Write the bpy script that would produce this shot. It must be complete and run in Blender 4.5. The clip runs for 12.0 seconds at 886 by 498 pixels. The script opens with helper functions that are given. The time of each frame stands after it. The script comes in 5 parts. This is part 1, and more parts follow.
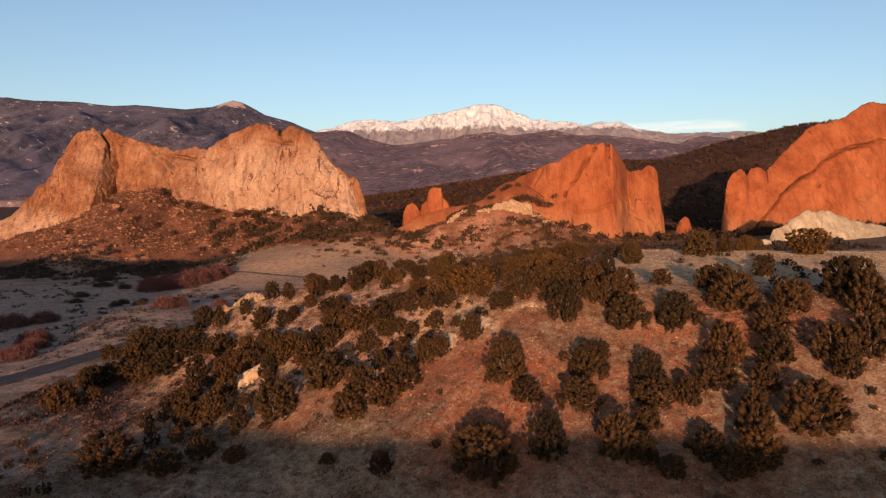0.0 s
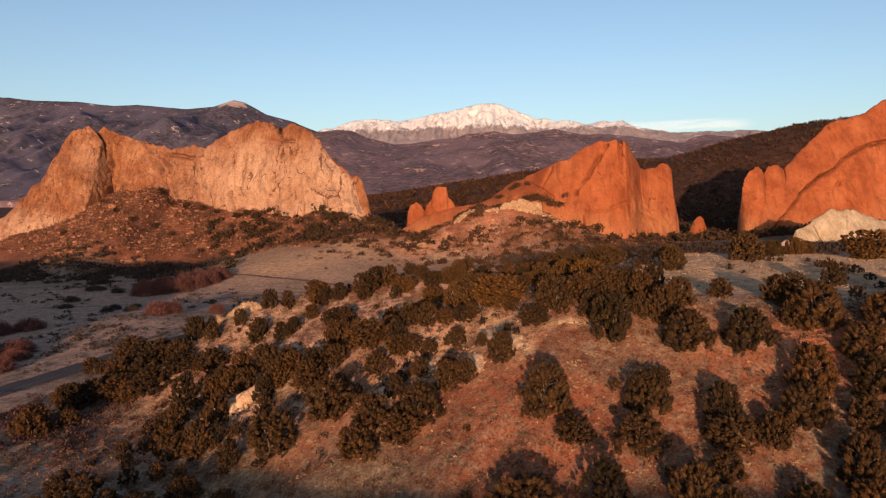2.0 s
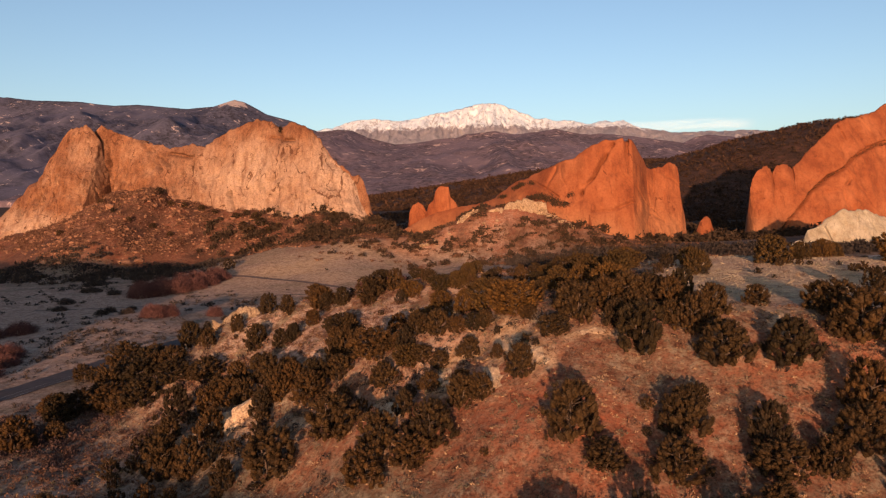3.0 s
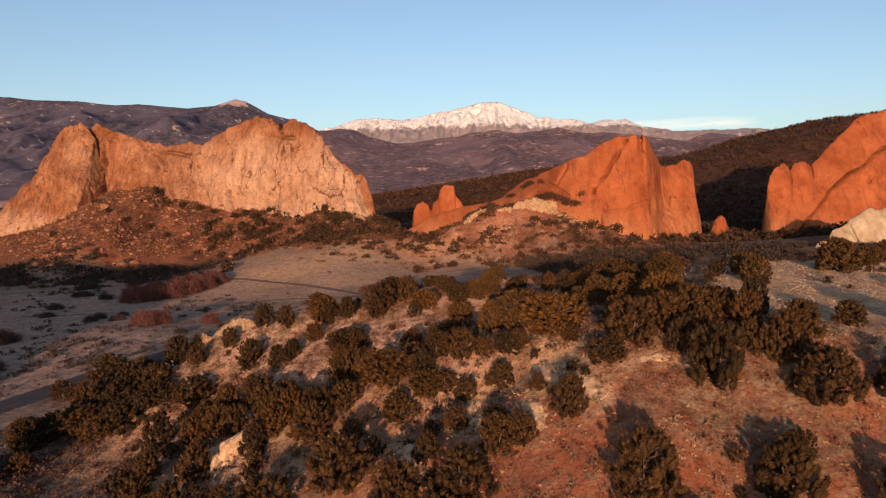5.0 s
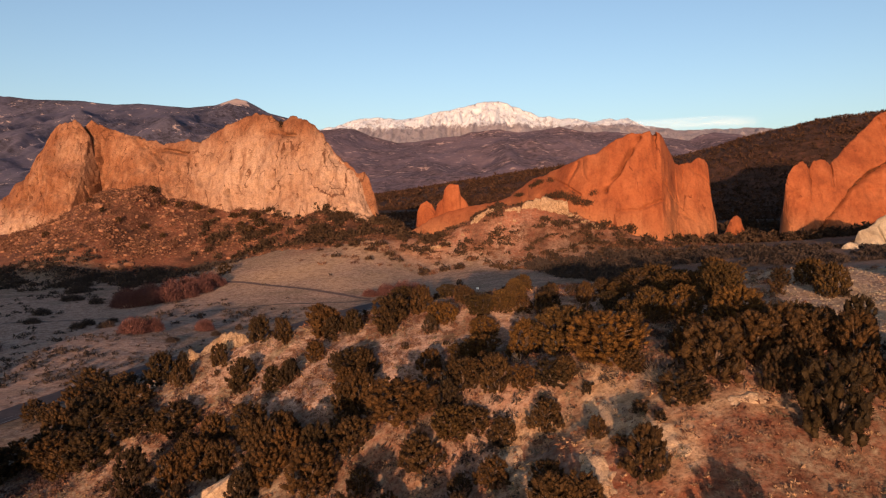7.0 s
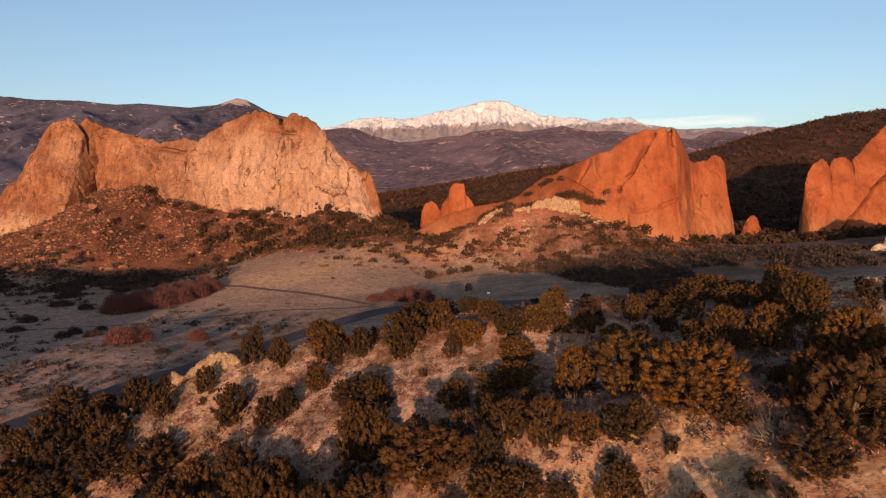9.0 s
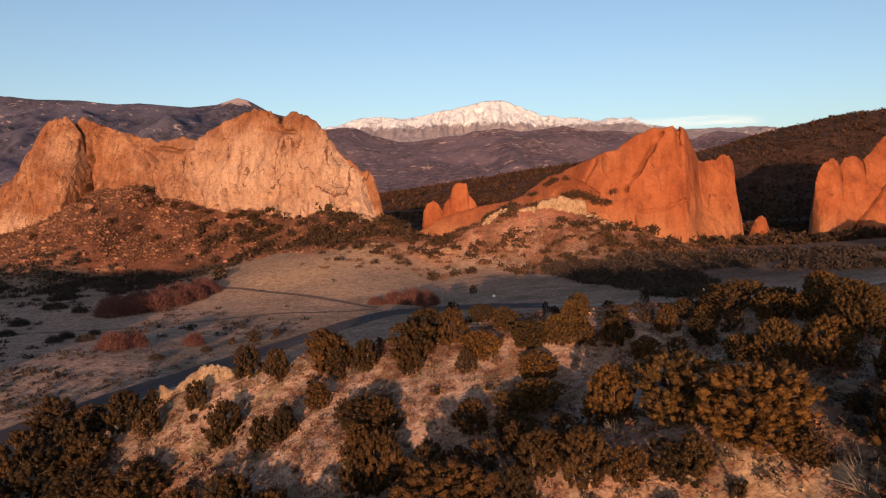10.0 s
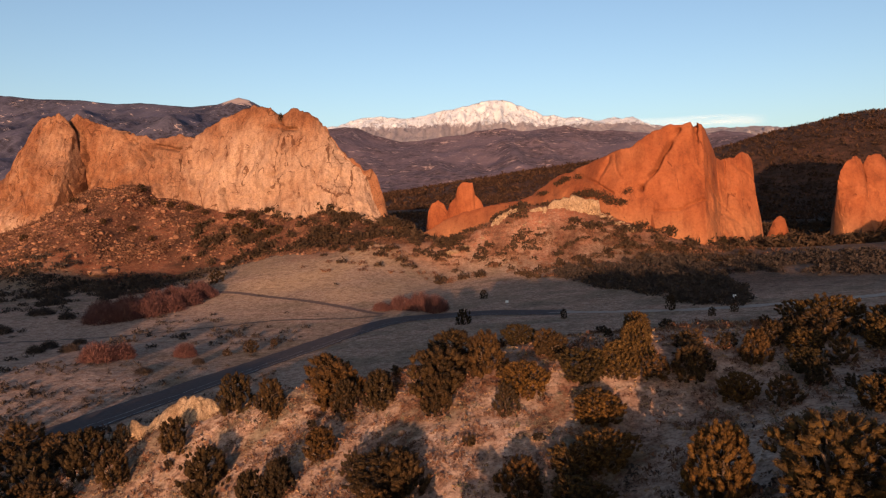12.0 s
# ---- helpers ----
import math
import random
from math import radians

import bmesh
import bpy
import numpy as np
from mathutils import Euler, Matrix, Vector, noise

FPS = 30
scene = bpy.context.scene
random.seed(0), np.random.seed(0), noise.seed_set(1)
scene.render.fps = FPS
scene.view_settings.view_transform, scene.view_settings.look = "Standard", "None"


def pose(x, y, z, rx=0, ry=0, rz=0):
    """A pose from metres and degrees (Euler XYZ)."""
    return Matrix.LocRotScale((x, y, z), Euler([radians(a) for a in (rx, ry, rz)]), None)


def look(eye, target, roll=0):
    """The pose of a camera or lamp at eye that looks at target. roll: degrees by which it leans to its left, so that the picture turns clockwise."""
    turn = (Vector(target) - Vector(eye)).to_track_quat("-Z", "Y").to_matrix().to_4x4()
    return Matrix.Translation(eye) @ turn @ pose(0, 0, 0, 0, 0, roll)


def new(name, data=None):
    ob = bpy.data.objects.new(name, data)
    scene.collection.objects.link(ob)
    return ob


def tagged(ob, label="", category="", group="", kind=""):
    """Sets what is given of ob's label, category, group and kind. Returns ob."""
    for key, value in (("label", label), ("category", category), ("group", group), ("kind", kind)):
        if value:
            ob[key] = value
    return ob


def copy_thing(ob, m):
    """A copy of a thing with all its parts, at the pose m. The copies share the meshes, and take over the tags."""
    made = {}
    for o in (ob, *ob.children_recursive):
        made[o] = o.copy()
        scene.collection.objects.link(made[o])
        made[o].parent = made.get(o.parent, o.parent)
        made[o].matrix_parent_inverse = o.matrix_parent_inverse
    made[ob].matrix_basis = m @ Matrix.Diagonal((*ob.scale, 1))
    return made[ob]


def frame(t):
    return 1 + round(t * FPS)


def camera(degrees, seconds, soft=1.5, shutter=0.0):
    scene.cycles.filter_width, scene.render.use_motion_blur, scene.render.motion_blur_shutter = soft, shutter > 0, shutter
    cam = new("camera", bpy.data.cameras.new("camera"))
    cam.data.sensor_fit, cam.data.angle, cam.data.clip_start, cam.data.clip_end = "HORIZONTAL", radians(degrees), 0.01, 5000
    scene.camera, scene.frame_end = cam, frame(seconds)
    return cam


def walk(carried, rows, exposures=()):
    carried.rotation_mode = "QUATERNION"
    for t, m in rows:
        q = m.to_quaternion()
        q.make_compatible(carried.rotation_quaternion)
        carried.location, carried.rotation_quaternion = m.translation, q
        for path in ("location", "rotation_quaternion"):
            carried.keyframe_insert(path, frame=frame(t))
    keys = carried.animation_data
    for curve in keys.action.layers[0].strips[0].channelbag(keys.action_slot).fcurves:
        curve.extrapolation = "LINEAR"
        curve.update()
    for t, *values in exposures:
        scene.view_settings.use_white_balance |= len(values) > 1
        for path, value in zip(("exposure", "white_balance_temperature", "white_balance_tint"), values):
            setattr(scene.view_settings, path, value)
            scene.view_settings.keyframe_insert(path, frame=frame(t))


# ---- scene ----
cam = camera(64.2, 12.0, 1.2)
PATH = [
    (0, (1.933, -1.187, 58.493), (1.85, 0.807, 58.358), -0.3),
    (0.5, (1.109, 2.388, 58.485), (1.025, 4.382, 58.349), -0.4),
    (1, (0.297, 5.928, 58.446), (0.211, 7.922, 58.311), -0.4),
    (1.5, (-0.501, 9.458, 58.434), (-0.587, 11.451, 58.298), -0.4),
    (2, (-1.292, 12.915, 58.385), (-1.38, 14.909, 58.249), -0.4),
    (2.5, (-2.113, 16.291, 58.35), (-2.201, 18.284, 58.214), -0.4),
    (3, (-2.936, 19.685, 58.33), (-3.025, 21.679, 58.194), -0.4),
    (5, (-6.085, 33.361, 58.316), (-6.178, 35.354, 58.178), -0.5),
    (5.5, (-6.884, 36.703, 58.293), (-6.979, 38.696, 58.154), -0.5),
    (6, (-7.67, 40.015, 58.283), (-7.766, 42.008, 58.144), -0.5),
    (6.5, (-8.444, 43.432, 58.247), (-8.54, 45.425, 58.109), -0.5),
    (7, (-9.159, 46.86, 58.232), (-9.255, 48.853, 58.093), -0.5),
    (9, (-12.236, 60.381, 58.259), (-12.336, 62.374, 58.119), -0.6),
    (9.5, (-13.057, 63.882, 58.24), (-13.158, 65.875, 58.1), -0.6),
    (10, (-13.83, 67.28, 58.233), (-13.931, 69.273, 58.093), -0.6),
    (10.5, (-14.594, 70.548, 58.228), (-14.697, 72.54, 58.088), -0.6),
    (11, (-15.337, 73.838, 58.239), (-15.441, 75.83, 58.099), -0.7),
    (11.5, (-16.246, 77.479, 58.216), (-16.35, 79.471, 58.076), -0.7),
    (12, (-17.119, 81.057, 58.13), (-17.223, 83.049, 57.99), -0.6),
]
walk(cam, [(t, look(eye, target, roll)) for t, eye, target, roll in PATH], [(0, 0.62, 6350, 15)])

# ---- light ----
SUN_SIDE, SUN_UP = -3.0, 5.2        # degrees to the right of straight behind the flight, and above the horizon
sun_from = Vector((math.sin(radians(SUN_SIDE)) * math.cos(radians(SUN_UP)),
                   -math.cos(radians(SUN_SIDE)) * math.cos(radians(SUN_UP)), math.sin(radians(SUN_UP))))
world = bpy.data.worlds.new("sky")
scene.world = world
world.use_nodes = True
wn = world.node_tree
sky = wn.nodes.new("ShaderNodeTexSky")
sky.sky_type = "NISHITA"
sky.sun_disc = False
sky.sun_elevation, sky.sun_rotation = radians(SUN_UP), radians(180 - SUN_SIDE)
sky.altitude, sky.air_density, sky.dust_density, sky.ozone_density = 1900, 0.95, 7.0, 1.2
wn.links.new(sky.outputs[0], wn.nodes["Background"].inputs[0])
wn.nodes["Background"].inputs[1].default_value = 0.158
lamp = bpy.data.lights.new("sun", "SUN")
lamp.energy, lamp.angle, lamp.color = 5.0, radians(0.6), (1.0, 0.575, 0.32)
sun = new("sun", lamp)
sun.matrix_world = look(sun_from * 100, (0, 0, 0))


# ---- noise and the lie of the land ----
def lattice(ix, iy, iz, seed):
    ix, iy, iz = (np.atleast_1d(i).astype(np.int64) for i in (ix, iy, iz))
    h = (ix * 374761393 + iy * 668265263 + iz * 2147483647 + seed * 974711) & 0xFFFFFFFF
    h = ((h ^ (h >> 13)) * 1274126177) & 0xFFFFFFFF
    h = ((h ^ (h >> 16)) * 2246822519) & 0xFFFFFFFF
    return ((h ^ (h >> 15)) & 0xFFFFFF) / float(0xFFFFFF) * 2 - 1


def grain(x, y, z=0.0, seed=0):
    """Smooth value noise in -1..1."""
    x, y, z = np.broadcast_arrays(np.asarray(x, float), np.asarray(y, float), np.asarray(z, float))
    fx, fy, fz = np.floor(x), np.floor(y), np.floor(z)
    u, v, w = x - fx, y - fy, z - fz
    u, v, w = (s * s * s * (s * (s * 6 - 15) + 10) for s in (u, v, w))
    total = 0
    for a in (0, 1):
        for b in (0, 1):
            for c in (0, 1):
                weight = (u if a else 1 - u) * (v if b else 1 - v) * (w if c else 1 - w)
                total = total + weight * lattice(fx + a, fy + b, fz + c, seed)
    return total


def fbm(x, y, z=0.0, octaves=4, seed=0, sharp=False):
    total, size, norm = 0, 1.0, 0
    for k in range(octaves):
        n = grain(np.asarray(x) / size, np.asarray(y) / size, np.asarray(z) / size, seed + 17 * k)
        total = total + ((1 - 2 * np.abs(n)) if sharp else n) * size
        norm += size
        size *= 0.5
    return total / norm


def soft(d, width):
    """max(d, 0) with a rounded corner."""
    d = np.asarray(d, float)
    return np.where(d / width > 30, d, width * np.log1p(np.exp(np.clip(d / width, -60, 30))))


def bump(x, y, cx, cy, rx, ry):
    return np.exp(-((x - cx) / rx) ** 2 - ((y - cy) / ry) ** 2)


def from_line(x, y, pts):
    """Distance to a polyline, and how far along it (0..1)."""
    best, along = np.full(np.shape(x), 1e9), np.zeros(np.shape(x))
    for k, ((ax, ay), (bx, by)) in enumerate(zip(pts[:-1], pts[1:])):
        dx, dy = bx - ax, by - ay
        s = np.clip(((x - ax) * dx + (y - ay) * dy) / (dx * dx + dy * dy), 0, 1)
        d = np.hypot(x - ax - s * dx, y - ay - s * dy)
        along = np.where(d < best, (k + s) / (len(pts) - 1), along)
        best = np.minimum(best, d)
    return best, along


MESA = [(900, 40), (320, 60), (120, 74), (70, 88), (34, 95), (12, 100), (0, 107), (-4, 116), (-5, 126), (-13, 139), (-20, 146),
        (-14, 153), (12, 154), (40, 151), (60, 150), (100, 153), (140, 158), (320, 190), (900, 215)]
SPUR = [(-16, 146), (-34, 148), (-47, 148.5), (-56, 153), (-70, 158)]
GULLY = [(-62, 112), (-34, 118), (-12, 121), (10, 120)]
ROAD = [(-130, 50), (-113, 98), (-98, 138), (-92.5, 159), (-87, 180), (-81, 197), (-74.5, 215), (-69, 230), (-61, 249), (-52, 269), (-40, 286), (-18, 289), (7, 279), (33, 264), (60, 258), (100, 262), (160, 290)]


def outside_mesa(x, y):
    """Distance from the edge of the mesa top, less than 0 on top."""
    ring = MESA + MESA[:1]
    d, _ = from_line(x, y, ring)
    inside = np.zeros(np.shape(x), bool)
    for (ax, ay), (bx, by) in zip(ring[:-1], ring[1:]):
        cross = (ay > y) != (by > y)
        inside ^= cross & (x < (bx - ax) * (y - ay) / ((by - ay) if by != ay else 1e-9) + ax)
    return np.where(inside, -d, d)


def height(x, y, fine=True):
    x, y = np.broadcast_arrays(np.asarray(x, float), np.asarray(y, float))
    floor = 20.1 + 0.088 * soft(x + 62, 26) - 0.085 * soft(x - 160, 30) + 2.6 * bump(x, y, -104, 226, 16, 34)
    floor = floor + 0.03 * soft(y - 470, 40) - 0.02 * soft(y - 1200, 100) - 0.02 * soft(-x - 150, 30)
    floor = floor + fbm(x / 60, y / 60, 0, 3, 5) * 1.3 * np.clip(np.hypot(x + 90, y - 230) / 90, 0.15, 1)
    floor = floor + 0.15 * soft(y - 297, 14) * np.interp(x, [-160, -105, -62, -30], [0.12, 1, 1, 0.15]) * np.interp(y, [385, 470, 620], [1, 0.3, 0])
    floor = floor - 4.5 * bump(x, y, 138, 440, 40, 60)
    # red hill below the middle rocks
    hump = 25.0 * np.exp(-(np.abs(x - 26) / np.where(x < 26, 70, 40)) ** 2.2) * np.where(y < 396, np.exp(-((y - 396) / 23) ** 2), np.exp(-((y - 396) / 70) ** 2))
    floor = floor + hump * (1 + 0.16 * fbm(x / 17, y / 17, 0, 3, 8))
    # talus below the grey rock
    foot = np.interp(x, [-420, -330, -286, -248, -237, -208, -198, -163, -135, -98, -67, -50, -30],
                     [12, 31, 44, 60, 67, 69, 62, 54, 58, 59, 48, 40, 20])
    foot = foot + 1.8 * fbm(x / 9, 0 * y, 0, 3, 11)
    slope = foot - 0.50 * soft(470 - y - np.interp(x, [-120, -60], [0, 26]), 4) + 1.6 * fbm(x / 14, y / 14, 0, 3, 9)
    slope = np.where(y > 478, foot - 0.3 * (y - 478), slope)
    floor = floor + soft(slope - floor, 2.5)
    # long hills behind the rocks
    rough = fbm(x / 150, y / 150, 0, 5, 21, True)
    far_hill = np.interp(x, [-250, 0, 100, 203, 260, 300, 340, 372, 410, 445, 480, 528, 800, 1600], [18, 38, 76, 98, 110, 120, 132, 139, 146, 151, 155, 161, 182, 195])
    far_hill = far_hill * np.where(y < 950, np.exp(-((y - 950) / 300) ** 2), np.exp(-((y - 950) / 500) ** 2)) * (1 + 0.05 * rough)
    low_hill = np.interp(x, [-900, -234, -161, -41, 79, 197, 314, 900], [50, 66, 74, 92, 109, 126, 138, 150]) * np.exp(-((y - 1560) / 420) ** 2) * (1 + 0.05 * rough)
    floor = floor + soft(far_hill - floor, 6) + soft(low_hill - np.maximum(floor, far_hill), 6)
    # unseen rise added left of the flight to keep the meadow in shade
    floor = floor + (38 + 5 * fbm(x / 38, y / 38, 0, 4, 71)) / (1 + np.exp((x + 131) / 9)) * np.exp(-((y - 48) / 46) ** 2)
    # the near mesa with its nose, spur and gully
    d = outside_mesa(x, y)
    top = 46.3 - 0.8 * soft(6 - x, 5) * 0.1 + 0.7 * fbm(x / 24, y / 24, 0, 3, 3) - 0.03 * soft(y - 130, 12) + 0.05 * np.clip((x - 24) / 10, 0, 1) * np.clip(y - 106, 0, 45)
    wob = 2.6 * fbm(x / 13, y / 13, 0, 3, 4)
    steep = 0.52 + 0.05 * fbm(x / 40, y / 40, 0, 2, 6)
    mesa = top - steep * soft(d + wob - 0.5, 2.2)
    mesa = mesa + 4.0 * bump(x, y, -34, 123, 13, 20)
    mesa = mesa - 3.8 * bump(x, y, -7, 102.5, 11, 5.5) - 3.0 * bump(x, y, -5, 132, 11, 7) - 2.2 * bump(x, y, -17, 101, 6, 5) + 6.0 * bump(x, y, -46, 111, 9, 15) - 2.4 * bump(x, y, -25, 89, 6, 5)
    mesa = mesa + 3.2 * bump(x, y, -67, 152, 9, 9) + np.interp(x, [14, 24, 36], [0, 1.1, 0.5]) * np.clip((y - 76) / 14, 0, 1)
    ds, s = from_line(x, y, SPUR)
    mesa = np.maximum(mesa, np.interp(s, [0, 0.25, 0.5, 0.75, 1], [43, 39.8, 36.6, 32.4, 23]) - 0.56 * soft(ds - 1.0, 1.5))
    dg, s = from_line(x, y, GULLY)
    mesa = mesa - np.interp(s, [0, 0.3, 0.7, 1], [1.0, 2.5, 4.0, 0]) * np.exp(-(dg / 7.0) ** 2)
    gullies = fbm(x / 7, y / 22, 0, 3, 12, True)
    rills = fbm((0.8 * x - 0.6 * y) / 3.4, (0.6 * x + 0.8 * y) / 16, 0, 3, 13, True)
    mesa = mesa + (0.8 * gullies + 0.55 * rills * np.clip((14 - x) / 12, 0, 1)) * np.clip(d / 12, 0, 1)
    ground = floor + soft(mesa - floor, 2.0)
    # unseen ridge added behind the flight, where the sun rises, to shade the foreground
    back = 45.2 + 1.6 * np.clip((x + 22) / 25, 0, 1) - 0.155 * soft(-22 - x, 8) * (x > -400) - 0.20 * np.abs(y + 72) + 2.0 * fbm(x / 50, y / 50, 0, 3, 31)
    ground = ground + soft(back - ground, 3.0)
    if fine:
        ground = ground + 0.16 * fbm(x / 2.4, y / 2.4, 0, 3, 40)
    dr, _ = from_line(x, y, ROAD)
    return ground - 0.12 * np.clip((6.5 - dr) / 2, 0, 1)


# ---- materials ----
def material(name, rough=0.9):
    m = bpy.data.materials.new(name)
    m.use_nodes = True
    n = m.node_tree
    b = n.nodes["Principled BSDF"]
    b.inputs["Roughness"].default_value = rough
    b.inputs["Specular IOR Level"].default_value = 0.15
    return m, n, b


def node(n, kind, **values):
    k = n.nodes.new(kind)
    for name, value in values.items():
        k.inputs[name.replace("_", " ")].default_value = value
    return k


def noise_tex(n, scale, detail=5.0, rough=0.6, stretch=(1, 1, 1), turn=(0, 0, 0)):
    """Noise in metres of the world, scale in 1/m."""
    geo = n.nodes.new("ShaderNodeNewGeometry")
    mp = n.nodes.new("ShaderNodeMapping")
    mp.inputs["Scale"].default_value, mp.inputs["Rotation"].default_value = stretch, turn
    n.links.new(geo.outputs["Position"], mp.inputs["Vector"])
    t = node(n, "ShaderNodeTexNoise", Scale=scale, Detail=detail, Roughness=rough)
    n.links.new(mp.outputs[0], t.inputs["Vector"])
    return t.outputs[0]


def ramp(n, fac, stops):
    r = n.nodes.new("ShaderNodeValToRGB")
    e = r.color_ramp.elements
    while len(e) < len(stops):
        e.new(0.5)
    for k, (at, c) in zip(e, stops):
        k.position, k.color = at, (*c, 1) if len(c) == 3 else c
    n.links.new(fac, r.inputs[0])
    return r.outputs[0]


def mix(n, fac, a, b, how="MIX"):
    k = n.nodes.new("ShaderNodeMix")
    k.data_type, k.blend_type = "RGBA", how
    for src, slot in ((fac, 0), (a, 6), (b, 7)):
        if isinstance(src, (int, float)):
            k.inputs[slot].default_value = src
        elif isinstance(src, tuple):
            k.inputs[slot].default_value = (*src, 1)
        else:
            n.links.new(src, k.inputs[slot])
    return k.outputs[2]


def relief(n, b, fac, strength, distance):
    k = node(n, "ShaderNodeBump", Strength=strength, Distance=distance)
    n.links.new(fac, k.inputs["Height"])
    old = b.inputs["Normal"].links
    if old:
        n.links.new(old[0].from_socket, k.inputs["Normal"])
    n.links.new(k.outputs[0], b.inputs["Normal"])


def attribute(n, name):
    k = n.nodes.new("ShaderNodeAttribute")
    k.attribute_name = name
    return k.outputs["Fac"]


def ground_material():
    m, n, b = material("ground", 0.95)
    patch = noise_tex(n, 0.11, 6, 0.65)
    fine = noise_tex(n, 0.9, 8, 0.75)
    speck = noise_tex(n, 3.2, 4, 0.7)
    soil = ramp(n, patch, [(0.3, (0.24, 0.064, 0.031)), (0.5, (0.355, 0.112, 0.054)), (0.7, (0.42, 0.166, 0.089))])
    straw = ramp(n, fine, [(0.35, (0.115, 0.084, 0.053)), (0.5, (0.225, 0.172, 0.114)), (0.68, (0.355, 0.285, 0.195))])
    pale = ramp(n, fine, [(0.35, (0.27, 0.15, 0.10)), (0.5, (0.49, 0.325, 0.235)), (0.66, (0.62, 0.47, 0.37))])
    brush = ramp(n, fine, [(0.35, (0.045, 0.026, 0.018)), (0.6, (0.095, 0.048, 0.03)), (0.75, (0.15, 0.078, 0.05))])
    straw_fac = n.nodes.new("ShaderNodeMath")
    straw_fac.operation = "MULTIPLY_ADD"
    n.links.new(attribute(n, "straw"), straw_fac.inputs[0])
    straw_fac.inputs[1].default_value = 1.0
    off = ramp(n, fine, [(0.4, (0, 0, 0)), (0.62, (0.5, 0.5, 0.5))])
    n.links.new(off, straw_fac.inputs[2])
    straw_fac.use_clamp = True
    c = mix(n, straw_fac.outputs[0], soil, straw)
    c = mix(n, attribute(n, "pale"), c, pale)
    # cream of bare soil, also painted on the sunlit field and meadow
    sand_sunlit = ramp(n, fine, [(0.35, (0.45, 0.28, 0.155)), (0.5, (0.62, 0.41, 0.24)), (0.68, (0.71, 0.52, 0.34))])
    c = mix(n, attribute(n, "sand_sunlit"), c, sand_sunlit)
    woods = noise_tex(n, 0.045, 6, 0.75)
    brush = mix(n, 0.8, brush, ramp(n, woods, [(0.36, (0.35, 0.36, 0.36)), (0.5, (1, 1, 1)), (0.68, (2.1, 1.75, 1.6))]), "MULTIPLY")
    c = mix(n, attribute(n, "brush"), c, brush)
    clods = noise_tex(n, 0.42, 6, 0.7)
    c = mix(n, 0.7, c, ramp(n, clods, [(0.34, (0.5, 0.46, 0.45)), (0.5, (1, 1, 1)), (0.68, (1.3, 1.32, 1.35))]), "MULTIPLY")
    dark = ramp(n, speck, [(0.36, (0.42, 0.37, 0.34)), (0.5, (1, 1, 1)), (0.66, (1.25, 1.23, 1.2))])
    c = mix(n, 0.8, c, dark, "MULTIPLY")
    c = mix(n, 1.0, c, (0.71, 0.685, 0.685), "MULTIPLY")
    n.links.new(c, b.inputs["Base Color"])
    relief(n, b, fine, 0.6, 0.4)
    relief(n, b, speck, 0.5, 0.12)
    return m


